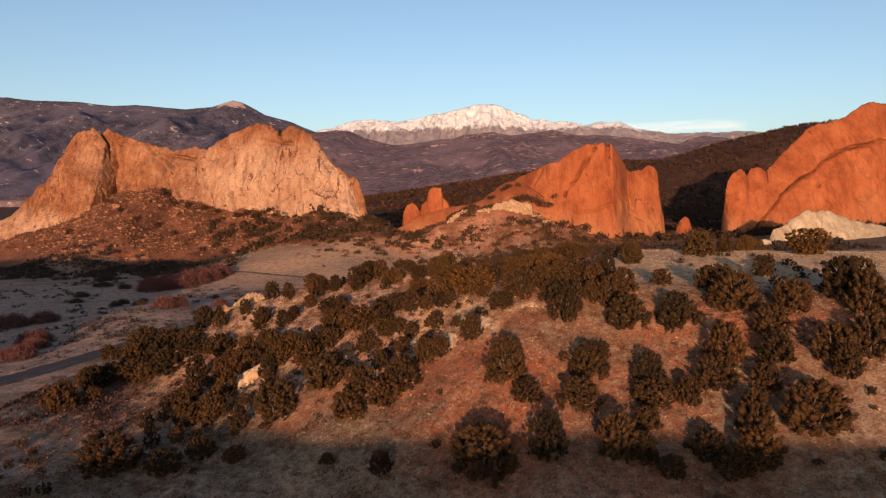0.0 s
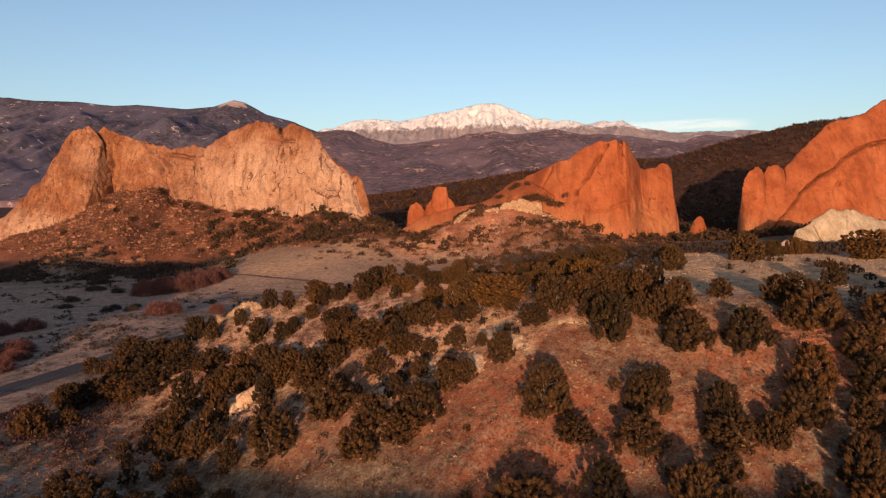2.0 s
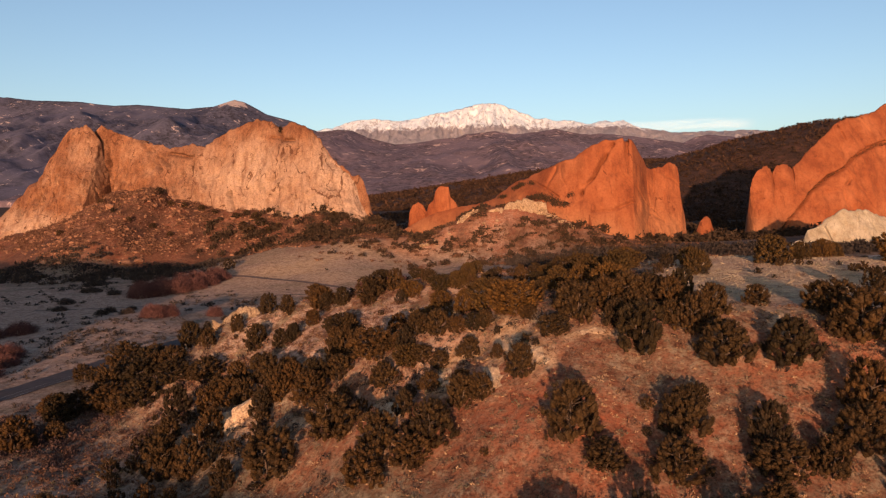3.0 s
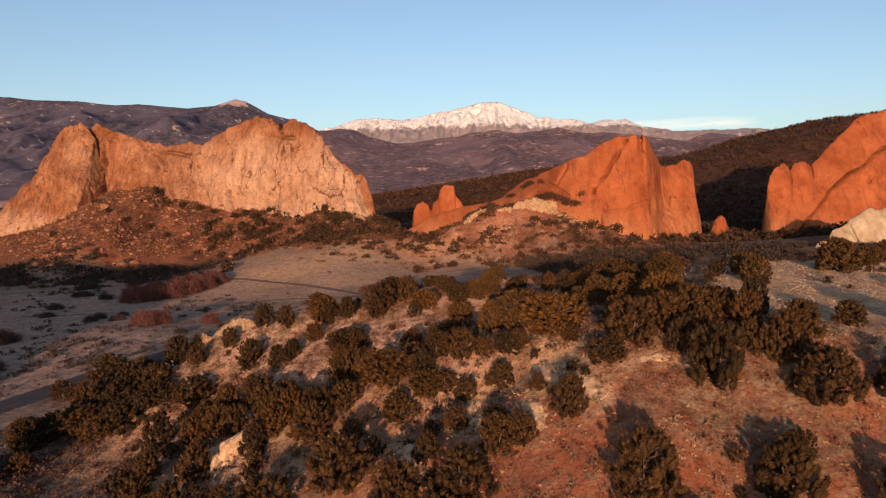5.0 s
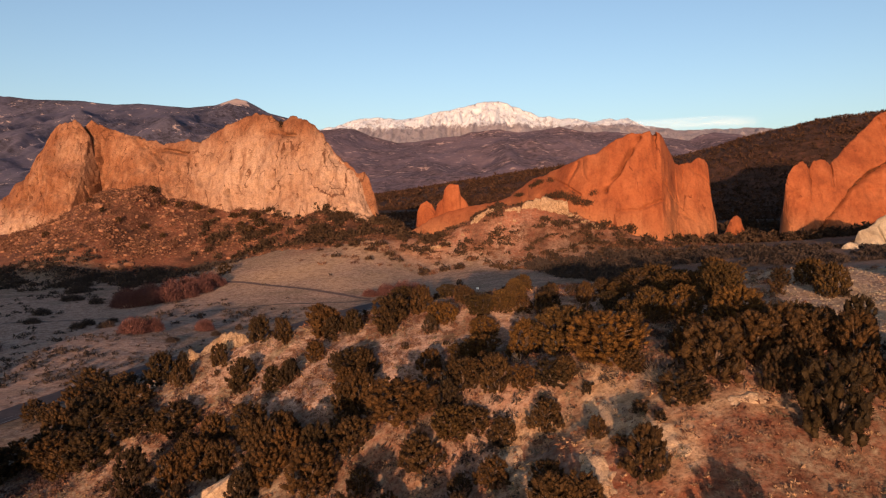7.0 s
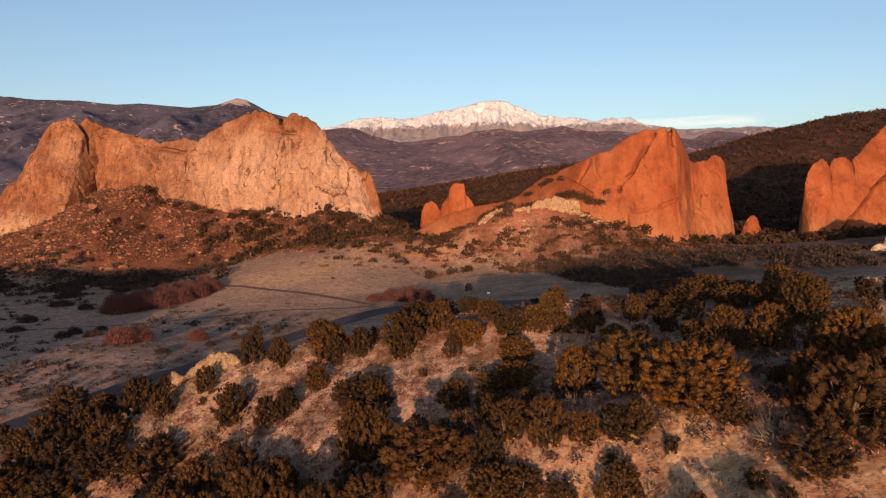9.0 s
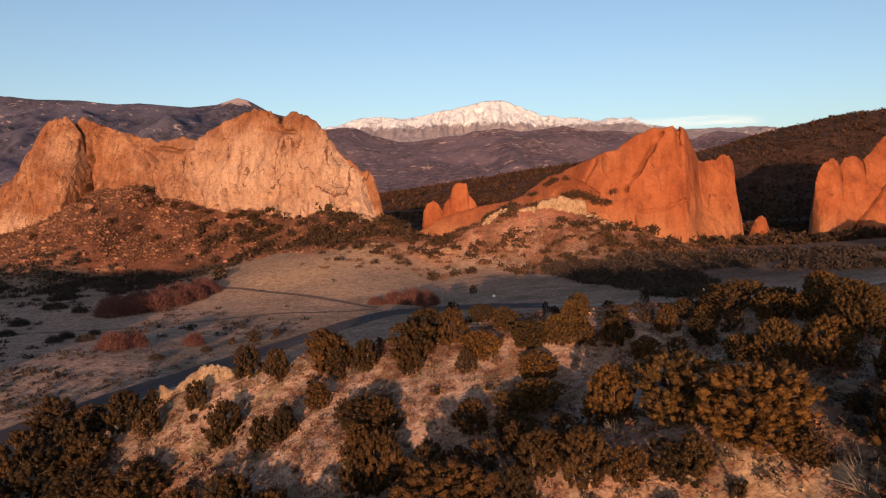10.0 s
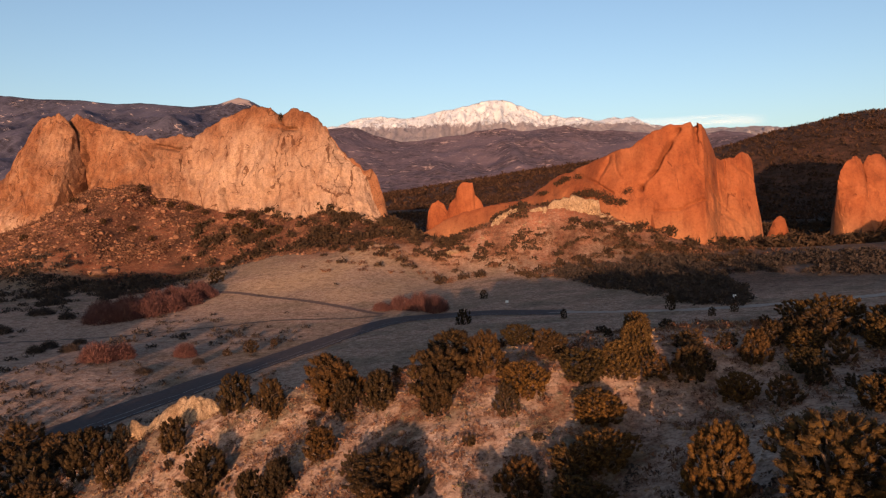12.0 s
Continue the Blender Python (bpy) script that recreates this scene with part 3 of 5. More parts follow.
def cloud_bank():
    """A thin low cloud lying far off beside the snow peak."""
    m, n, b = material("cloud", 1.0)
    b.inputs["Base Color"].default_value = (0.9, 0.9, 0.92, 1)
    wisps = noise_tex(n, 0.004, 6, 0.6, (0.6, 1, 3.5))
    a = n.nodes.new("ShaderNodeMath")
    a.operation = "MULTIPLY"
    n.links.new(attribute(n, "body"), a.inputs[0])
    n.links.new(ramp(n, wisps, [(0.3, (0, 0, 0)), (0.7, (0.3, 0.3, 0.3))]), a.inputs[1])
    n.links.new(a.outputs[0], b.inputs["Alpha"])
    u, v = np.meshgrid(np.linspace(-1, 1, 60), np.linspace(-1, 1, 13))
    z = 556 + 42 * v + 10 * np.sin(3 * u)
    me = mesh_of("backdrop_cloud", np.stack([1330 + 560 * u, 4890 + 30 * np.cos(2 * u), z], -1).reshape(-1, 3), grid_faces(13, 60), m)
    body = np.clip(1 - u ** 2, 0, 1) * np.clip(1 - v ** 2, 0, 1)
    me.attributes.new("body", "FLOAT", "POINT").data.foreach_set("value", body.astype(np.float32).ravel())
    tagged(new("backdrop_cloud", me), "thin white cloud low over the far ridges", "cloud", kind="structure")


cloud_bank()


# ---- rock formations ----
def along(knots, step):
    """Points every step metres along a polyline of tuples."""
    k = np.array(knots, float)
    seg = np.linalg.norm(np.diff(k, axis=0), axis=1)
    run = np.concatenate([[0], np.cumsum(seg)])
    s = np.arange(0, run[-1], step)
    return np.stack([np.interp(s, run, k[:, i]) for i in range(k.shape[1])], -1)


def rock_fin(name, label, crest, front, back, mat, seed, step=0.8, tilt=0.6, rough=2.2, cracks=2.0, grooves=(), lean=1.5, tone=None, shelf=None, jagged=1.6, category="rock", parent=None, grit=1.0):
    """A fin of tilted sandstone. crest: (x, y, z) knots of its top; front, back: (x, metres) how far its foot reaches out;
    grooves: (x0, z0, x1, z1, width, depth) clefts cut into the front."""
    c = along(crest, step)
    n = len(c)
    cx, cy, cz = c[:, :1], c[:, 1:2], c[:, 2:3]
    f = np.interp(cx, [a for a, _ in front], [b for _, b in front])
    g = np.interp(cx, [a for a, _ in back], [b for _, b in back])
    rows_front = int(np.clip((c[:, 2].max() - 30) / step, 30, 100)) if step > 0.3 else 22
    s = np.concatenate([np.linspace(0, 1, rows_front), np.linspace(1, 0, max(18, rows_front // 3))[1:]])
    rear = np.arange(len(s)) >= rows_front
    s, rear = s[None, :], rear[None, :]
    foot = height(cx, cy - f, False) - 4.0
    foot_back = height(cx, cy + g, False) - 6.0
    base = np.where(rear, foot_back, np.minimum(foot, cz - 1))
    out = (1 - s) ** (1 / lean) * 0.35 + (1 - s) * 0.65
    y = cy + np.where(rear, g * (1 - s) ** 0.8, -f * out)
    z = base + (cz - base) * s
    x = cx + 0 * s
    # weathered relief: bulges, slanting joints and clefts
    edge = np.clip(1.25 - s, 0.25, 1)
    u, v, w = x / grit, y / grit, z / grit                # relief of small outcrops is finer
    body = rough * 1.6 * fbm(u / 26, w / 26, v / 26, 4, seed) + rough * 0.9 * fbm(u / 8, w / 12, v / 8, 5, seed + 1, True)
    q, p = u * math.cos(tilt) + w * math.sin(tilt), -u * math.sin(tilt) + w * math.cos(tilt)
    j1 = grain(q / 11 + 0.5 * grain(p / 15, q / 15, 0, seed + 9), p / 60, 0, seed + 2)
    j2 = grain(q / 4.2, p / 26 + 3, 0, seed + 3)
    v1 = grain(u / 6.0 + 0.4 * grain(u / 9, w / 9, 0, seed + 8), w / 46, 0, seed + 4)
    cut = cracks * (np.exp(-(j1 / 0.05) ** 2) + 0.45 * np.exp(-(j2 / 0.06) ** 2) + 0.8 * np.exp(-(v1 / 0.06) ** 2))
    patchy_cut = np.clip(0.5 + 1.2 * fbm(u / 30, w / 30, 0, 3, seed + 6), 0, 1)
    slab = grain(u / 8 + 0.6 * grain(u / 5, w / 5, 0, seed + 31), w / 15 + 0.12 * u / 8, v / 20, seed + 30) + 0.5 * grain(u / 3.4, w / 6, v / 9, seed + 32)
    slab = np.floor(2.6 * slab) + np.clip((2.6 * slab % 1) * 4, 0, 1)          # broken faces with sharp rims
    push = body * edge - cut * patchy_cut + 0.30 * rough * slab * np.clip(3 * (1 - s), 0, 1)
    aside = 0 * push
    for x0, z0, x1, z1, width, depth in grooves:
        d, _ = from_line(x + 0.8 * fbm(x / 5, z / 5, 0, 3, seed + 12), z, [(x0, z0), (x1, z1)])
        cleft = depth * np.exp(-(d / width) ** 2) * np.clip(0.7 + 1.2 * fbm(x / 6, z / 6, 0, 3, seed + 13), 0.15, 1.2)
        push, aside = push - cleft, aside + 0.5 * cleft
    if shelf:
        d = np.interp(x, [a for a, _ in shelf], [b for _, b in shelf]) + 1.2 * fbm(x / 7, z / 7, 0, 3, seed + 14) - z
        inside = np.clip((x - shelf[0][0]) / 3, 0, 1) * np.clip((shelf[-1][0] - x) / 3, 0, 1)
        push = push + 2.2 * inside * np.clip(0.5 - d / 0.9, 0, 1) * np.exp(-np.maximum(-d, 0) / 16) - 3.2 * inside * np.exp(-((d - 1.2) / 1.1) ** 2)
    y = y - np.where(rear, -0.6, 1.0) * push
    x = x + aside + 0.6 * min(1, 2 * grit) * fbm(u / 8, w / 8, v / 8, 3, seed + 7) * edge
    z = z + s ** 6 * (jagged * (fbm(cx / (5.0 * max(grit, 0.3)), seed, 0, 4, seed + 5) + 0.45 * np.round(2 * fbm(cx / (2.2 * max(grit, 0.3)), seed, 0, 2, seed + 15)) / 2) + 0 * s)
    me = mesh_of(name, np.stack([x, y, z], -1).reshape(-1, 3), grid_faces(n, s.shape[1])[:, ::-1], mat)
    shade = np.clip(tone(x, z) + 0.9 * fbm(x / 30, z / 30, 0, 5, seed + 20), 0, 1) if tone else 0 * x
    me.attributes.new("tone", "FLOAT", "POINT").data.foreach_set("value", shade.astype(np.float32).ravel())
    if parent:
        return part(name, me, parent, label)
    return tagged(new(name, me), label, category)


def facets(subdiv=2):
    bm = bmesh.new()
    bmesh.ops.create_icosphere(bm, subdivisions=subdiv, radius=1.0)
    v = np.array([w.co[:] for w in bm.verts])
    fa = np.array([[w.index for w in p.verts] for p in bm.faces])
    bm.free()
    return v, fa


ICO1, ICO2, ICO3, ICO4 = (facets(k) for k in (1, 2, 3, 4))


def lump(name, size, mat, seed, ball=ICO3, rough=0.35, blocky=0.0):
    """A weathered boulder or ledge of the given half sizes."""
    v, fa = ball
    r = 1 + rough * fbm(v[:, 0] * 1.3 + seed, v[:, 1] * 1.3, v[:, 2] * 1.3, 4, seed)
    w = v * r[:, None]
    if blocky:
        w = np.sign(w) * np.abs(w) ** (1 - blocky)
    return mesh_of(name, w * np.array(size), fa, mat, False if ball is ICO1 or ball is ICO2 else True)


SLANT = [(160, 37), (166.8, 43.4), (173, 49.8), (180.7, 58.2), (187, 64.6), (193, 69), (202.5, 74.8), (210, 80.5), (218, 84.9), (230, 89.9), (252, 95), (300, 97)]      # the ledge of the great wall
pale = tagged(new("pale_rock_formation"), "tall pale pink and tan sandstone fin above talus", "rock")
cream = lambda x, z: 0.95 * np.clip((x + 205) / 60, 0, 1) * np.clip((104 - z) / 22, 0, 1) - 0.12 + 0.5 * np.clip((58 - z) / 14, 0, 1)
rock_fin("tower", "tan and brown rounded tower", [(-420, 506, 22), (-372, 503, 38), (-342, 500, 46), (-331, 499, 50), (-316, 498, 65), (-303, 496, 76), (-299, 496, 81), (-288, 495, 98), (-280, 494, 107), (-270, 493, 111), (-265.5, 493, 112),
         (-264, 492, 111), (-262, 492, 108.5), (-258, 491, 104), (-255.6, 491, 100), (-254, 491, 90), (-252.2, 491, 84), (-250.8, 491, 78), (-250.2, 491, 66), (-249.6, 491, 50)],
         [(-420, 10), (-342, 16), (-264, 27), (-254.5, 26), (-251, 9), (-249.6, 2)], [(-420, 8), (-260, 20), (-250, 8)], GREY_ROCK, 101, 0.65, -0.5, 3.2, 1.8,
         [(-300, 78, -296, 55, 1.2, 4), (-278, 104, -274, 66, 1.0, 2.6), (-318, 62, -310, 46, 1.0, 3), (-304, 74, -299, 62, 0.8, 3.5), (-262, 76, -259, 58, 0.9, 3)], 1.5, lambda x, z: cream(x, z) - 0.1 + 0.6 * np.clip((64 - z) / 18, 0, 1), None, 1.6, parent=pale)
rock_fin("wall", "long pink and cream wall", [(-268, 500, 50), (-265, 498, 106), (-257, 496, 111.5), (-250, 494, 108.5), (-242, 493, 104.5), (-230, 491, 101.5), (-222, 490, 98.5), (-213, 489, 97.5), (-207, 488, 95), (-196, 487, 95.5), (-190, 486, 97), (-185, 486, 95.5),
         (-178, 485, 98), (-172, 485, 102), (-156, 483, 109), (-145, 482, 112), (-135, 480, 110.5), (-130.5, 479, 106), (-126, 477, 107), (-122, 476, 110), (-112, 472, 107), (-102, 469, 99), (-94, 466, 86),
         (-82, 462, 76), (-76, 460, 68), (-70, 458, 56), (-66, 457, 44)],
         [(-268, 4), (-250, 5), (-232, 15), (-208, 18), (-196, 13), (-120, 25), (-66, 12)], [(-268, 10), (-120, 22), (-66, 8)], GREY_ROCK, 102, 0.6, -0.5, 2.6, 1.5,
         [(-255, 106, -250.5, 84, 1.3, 8), (-250.5, 84, -250, 60, 1.6, 8), (-227, 100, -209.5, 80, 1.1, 7), (-220, 95, -205, 83, 0.9, 4.5), (-206, 91, -190, 88, 1.0, 6), (-190, 88, -183, 96, 0.9, 4.5), (-131, 111, -126.6, 98.5, 1.5, 8),
          (-126.6, 98.5, -118, 97.5, 1.0, 5), (-134, 100, -126, 98.5, 0.7, 2.5), (-160, 64, -157, 54, 1.0, 6), (-186, 80, -178, 68, 0.7, 2)], 1.5, cream, None, 1.4, parent=pale)
rock_fin("side_fin", "orange slab running down the end", [(-114, 475, 100), (-110, 473, 106), (-102, 470, 99.5), (-94, 467, 87), (-82, 463, 77), (-75, 460, 74.5), (-72, 459, 72), (-70, 458, 64), (-66, 456, 52), (-58, 454, 44), (-56, 454, 38)],
         [(-114, 4), (-90, 7), (-56, 5)], [(-114, 10), (-90, 16), (-56, 6)], GREY_ROCK, 103, 0.6, -0.5, 1.6, 1.2, (), 1.5, lambda x, z: -0.6 + 0 * x, None, 2.2, parent=pale)
gateway = rock_fin("gateway_rock", "massive smooth red-orange sandstone fin with slanting cracks", [(-60.0, 452, 34), (-30.0, 444, 50), (-12.0, 437, 54.5), (1.0, 436, 57.0), (9.0, 434, 59.5), (20.5, 424, 68.8), (27.0, 419, 70.6), (34.1, 412, 74.6), (45.2, 401, 79.3), (50.9, 399, 81.0), (55.2, 397, 85.0), (59.7, 397, 87.6), (65.6, 397, 89.3), (72.9, 396, 89.8), (74.7, 396, 90.3), (75.6, 396, 88.3), (77.1, 396, 90.0), (79.2, 396, 89.6), (81.7, 399, 87.3), (85.0, 403, 83.1), (88.8, 410, 79.8), (91.0, 413, 76.2), (94.2, 415, 74.9), (97.7, 417, 76.1), (101.6, 418, 76.8), (104.9, 420, 78.2), (108.8, 422, 78.5), (111.1, 423, 76.1), (112.8, 424, 63.9), (114.1, 425, 58.0), (114.8, 425, 44), (115.2, 425, 28)],
         [(-60, 5), (0, 18), (34, 24), (46, 16), (56, 13), (80, 13), (92, 15), (112, 13)], [(-60, 5), (40, 18), (60, 40), (84, 40), (112, 14)], RED_ROCK, 111, 0.5, 0.62, 1.3, 0.85,
         [(69.6, 87.4, 52.4, 61.7, 0.8, 6.5), (57.8, 52.1, 67.8, 52.5, 0.6, 2.6), (67.8, 52.5, 77.8, 57.1, 0.6, 2.6), (77.8, 57.1, 99.8, 46.4, 0.8, 1.4), (76.4, 89.2, 76.9, 72.7, 0.7, 4.0), (84.7, 80.4, 86.0, 63.6, 0.8, 3.6), (95.3, 74.4, 94.3, 61.9, 0.7, 1.6), (29.0, 68.7, 41.2, 59.9, 0.8, 1.6), (41.2, 75.9, 34.4, 63.8, 0.7, 1.4)], 1.5, lambda x, z: np.clip((62 - z) / 20, 0, 1) - 0.3, None, 0.8)
camel = rock_fin("camel_rock", "huge red-orange sandstone wall with a long slanting ledge", [(150, 425, 28), (151, 425, 46), (152, 425.5, 62), (153.5, 426, 69), (156, 427, 73), (159, 428, 75.5), (162, 429, 76.5), (164.5, 430, 76), (165.5, 430.5, 72.5), (167, 431, 74),
         (169, 432, 77.3), (175, 433, 77.3), (178, 434, 75), (184, 436, 80), (190, 438, 87), (196, 440, 92), (201, 441, 97), (207, 443, 102.6), (223, 449, 105.8),
         (236, 454, 110), (240, 456, 114), (247, 458, 118.6), (256, 462, 120), (266, 466, 118.7), (285, 474, 119), (320, 486, 108), (360, 500, 90), (400, 512, 50)],
         [(150, 9), (164, 16), (200, 26), (260, 32), (400, 12)], [(150, 8), (200, 20), (400, 12)], RED_ROCK, 122, 0.6, 0.62, 1.4, 0.85,
         [(206, 100, 209, 92, 0.8, 2.6), (165.5, 74, 164, 56, 0.8, 3.0), (178, 75, 176, 64, 0.8, 2.2), (214, 76, 206, 66, 0.7, 2.4), (222, 88, 219, 76, 0.7, 2.0)], 1.5, lambda x, z: np.clip((70 - z) / 30, 0, 1) - 0.4,
         SLANT, 1.2)
rock_fin("back_spire", "red sandstone spire and low wall behind the red hill", [(-52, 530, 34), (-50.4, 530, 45), (-49.7, 530, 50.6), (-47.5, 530, 55.2), (-43.3, 530, 57.6), (-40, 530, 55.5), (-37.4, 530, 51), (-35.9, 530, 56), (-32.4, 530, 58.8), (-31, 530, 65.5), (-29, 530, 68.2),
         (-27.5, 530, 69), (-21.3, 530, 68.2), (-20, 530, 61), (-16.4, 530, 57.4), (-14.5, 529, 53), (-5, 520, 55.5), (12, 505, 57.5), (20, 500, 56), (40, 490, 50), (52, 486, 36)], [(-56, 4), (-27, 9), (52, 6)], [(-56, 4), (-27, 8), (52, 5)], RED_ROCK, 131, 0.45, 0.4, 0.9, 0.7, jagged=0.6)
rock_fin("gap_spire", "small pointed red rock standing in the gap", [(126, 450, 24), (127.5, 450, 33), (129.5, 450, 39), (132, 450, 44.5), (134.5, 451, 47.6), (136.5, 451, 48.6), (138.5, 451, 48), (140.5, 451, 42), (142.5, 451, 35), (143.5, 451, 24)],
         [(127, 5), (136, 9), (143, 4)], [(127, 3), (143, 3)], RED_ROCK, 141, 0.4, 0.5, 0.7, 0.4)
rock_fin("white_rock", "smooth white sandstone dome at the foot of the red wall", [(139, 334, 36), (142.5, 335, 43.5), (147.5, 337, 46), (152.5, 339, 49.8), (160, 340, 53), (168.5, 342, 53.7), (177, 345, 51), (186, 348, 48.5), (200, 353, 46), (216, 360, 42), (230, 366, 36)],
         [(139, 6), (160, 12), (190, 14), (230, 8)], [(139, 4), (230, 6)], WHITE_ROCK, 151, 0.45, 0.3, 1.15, 0.5, [(150, 48, 153, 36, 0.8, 1.6), (166, 53, 163, 40, 0.8, 1.4)], jagged=0.9, grit=0.8)
rock_fin("white_boulder", "low pale sandstone boulder beside the white dome", [(132, 330, 31), (133, 330, 37.5), (134.6, 330, 39.6), (136.3, 330, 40.4), (139.3, 330, 39.9), (141, 330, 37.2), (142, 330, 31)], [(132, 3), (137, 4), (142, 3)], [(132, 2), (142, 2)], WHITE_ROCK, 152, 0.3, 0.3, 1.1, 0.9, jagged=0.8, category="boulder", grit=0.5)

# pale ledges on the brow of the red hill, and the tan ledges of the near ridge
def low_ledge(label, spots, seed, front=1.6):
    """A low broken outcrop; spots: x, y and how far its top stands above the ground."""
    rows = [(x, y, float(height(x, y)[0]) + h) for x, y, h in spots]
    x0, x1 = spots[0][0], spots[-1][0]
    return rock_fin("ledge", label, rows, [(x0, front * 0.6), ((x0 + x1) / 2, front), (x1, front * 0.7)], [(x0, 1.5), (x1, 1.5)], TAN_ROCK, seed, 0.18, 0.3, 0.9, 0.9, (), 3.0, None, None, 0.8, grit=0.2)


low_ledge("cream sandstone ledge on the brow of the red hill", [(12, 391, -0.5), (13, 391, 1.6), (15.5, 391, 3.0), (17, 391, 2.6), (19.5, 391, 3.9), (22, 391, 4.4), (23, 391, 5.2), (27, 391, 5.6), (30, 390.6, 5.8), (34.4, 390.4, 6.0), (35, 390.4, 2.4), (35.6, 390.4, -0.5)], 501, 2.8)
low_ledge("small cream sandstone ledge low on the red hill", [(-12.6, 391, -0.5), (-12, 391, 1.2), (-9.5, 391, 2.4), (-7, 391.2, 2.4), (-5, 391.2, 1.8), (-3.4, 391.4, 1.9), (-2.4, 391.4, 1.0), (0.4, 391.6, 1.5), (1.6, 391.6, 1.6), (3, 391.6, -0.5)], 502, 2.0)
low_ledge("broken cream sandstone step between the ledges", [(4, 389.4, -0.5), (4.6, 389.4, 0.9), (6.4, 389.6, 0.5), (8, 389.6, 1.1), (10.2, 389.8, 0.8), (11.4, 389.8, 1.2), (12.4, 390, -0.5)], 504)
low_ledge("crumbling tan sandstone ledge along the spur above the road", [(-55.6, 150.6, -0.4), (-55.2, 150.4, 0.9), (-53.6, 149.8, 1.4), (-53.2, 149.6, 1.0), (-51.8, 149.2, 1.6), (-50.4, 148.9, 1.4), (-50, 148.8, 1.8), (-48.4, 148.4, 1.7), (-47, 148.2, 1.4), (-45.4, 148.0, 1.7), (-44, 147.8, 1.4), (-43.0, 147.6, 1.5), (-42.2, 147.6, -0.4)], 503, 1.3)



def outcrop(label, x, y, rx, ry, thick, turn, seed):
    """Bare sandstone breaking through the soil: a ragged, layered hump that follows the slope and dips under it at the rim."""
    u, v = np.meshgrid(np.linspace(-1.35, 1.35, 44), np.linspace(-1.35, 1.35, 44))
    px = x + u * rx * math.cos(turn) - v * ry * math.sin(turn)
    py = y + u * rx * math.sin(turn) + v * ry * math.cos(turn)
    d = 0.75 - u * u - v * v + 1.3 * fbm(px / 1.6, py / 1.6, 0, 5, seed)
    rise = np.clip(d, -1.2, 0.7)
    rise = np.where(rise > 0, (np.floor(rise * 5) + np.clip((rise * 5) % 1 * 3, 0, 1)) / 5, rise)      # thin strata
    z = height(px, py) + thick * rise + 0.06 * fbm(px / 0.4, py / 0.4, 0, 3, seed + 1)
    me = mesh_of("outcrop", np.stack([px, py, z], -1).reshape(-1, 3), grid_faces(44, 44), CREAM_ROCK)
    return tagged(new("outcrop", me), label, "rock", "sandstone outcrops of the ridge")


outcrop("pale flat-topped sandstone hump on the lower slope", -35.8, 110.5, 3.8, 3.2, 2.2, 0.3, 504)
for n, (x, y, rx, ry, thick, turn) in enumerate(((3.6, 95.0, 1.2, 2.4, 0.25, 0.5), (0.7, 100.6, 1.3, 3.2, 0.25, 0.35), (-0.9, 94.6, 1.1, 2.6, 0.25, 0.3), (-6.3, 100.2, 1.2, 3.4, 0.3, 0.3),
                                                 (10.3, 97.2, 2.4, 0.8, 0.25, 0.2), (-12.4, 95.6, 1.2, 3.0, 0.35, 0.4), (-14.4, 99.8, 1.2, 2.4, 0.3, 0.4))):
    outcrop("low cream sandstone hump bare of soil on the ridge", x, y, rx, ry, thick, turn, 510 + n)


# ---- roads ----
PALE_LANE = speckled("pale_gravel", [(0.3, (0.24, 0.20, 0.17)), (0.7, (0.36, 0.31, 0.27))], 1.0)


def ribbon(name, pts, half, mat, lift, offset=0.0, across=5, step=1.5):
    c = along([(a, b) for a, b in smooth_line(pts)], step)
    t = np.gradient(c, axis=0)
    t /= np.linalg.norm(t, axis=1, keepdims=True)
    side = np.stack([t[:, 1], -t[:, 0]], -1)
    w = np.linspace(-half, half, across) + offset
    p = c[:, None, :] + side[:, None, :] * w[None, :, None]
    z = height(p[..., 0], p[..., 1]) + lift
    return mesh_of(name, np.concatenate([p, z[..., None]], -1).reshape(-1, 3), grid_faces(len(c), across)[:, ::-1], mat)


def smooth_line(pts, rounds=3):
    p = np.array(pts, float)
    for _ in range(rounds):
        q = np.empty((2 * len(p), 2))
        q[0], q[-1] = p[0], p[-1]
        q[1:-1:2], q[2::2] = p[:-1] * 0.75 + p[1:] * 0.25, p[:-1] * 0.25 + p[1:] * 0.75
        p = q
    return [tuple(a) for a in p]


road = tagged(new("road", ribbon("road", ROAD[:13], 4.1, ASPHALT, 0.10)), "dark asphalt road curving through the valley", "road", kind="structure")
part("edge_line", ribbon("edge_line", ROAD[:13], 0.09, PAINT_WHITE, 0.125, 3.4, 2), road, "white painted edge line")
part("lane_line", ribbon("lane_line", ROAD[:13], 0.07, PAINT_WHITE, 0.125, 1.4, 2), road, "white painted lane line")
tagged(new("pavement_lane", ribbon("pavement_lane", [(3, 281), (20, 272), (33, 267), (60, 262), (100, 266), (160, 292)], 1.5, PALE_LANE, 0.09)), "pale gravel lane beyond the junction", "road", kind="structure")
tagged(new("pavement_side_road", ribbon("pavement_side_road", [(-132, 344), (-109.5, 332), (-90, 323), (-65, 307.5), (-46, 292)], 1.2, SIDE_ROAD, 0.06)), "narrow side road along the field", "road", kind="structure")
tagged(new("pavement_footpath", ribbon("pavement_footpath", [(-160, 262), (-125, 270), (-105.5, 275.8), (-92, 283.6), (-84, 286.5), (-76, 288.9), (-66, 288), (-55, 287), (-46, 290.5)], 0.8, DIRT_PATH, 0.05)), "trodden earth path across the meadow", "path", kind="structure")


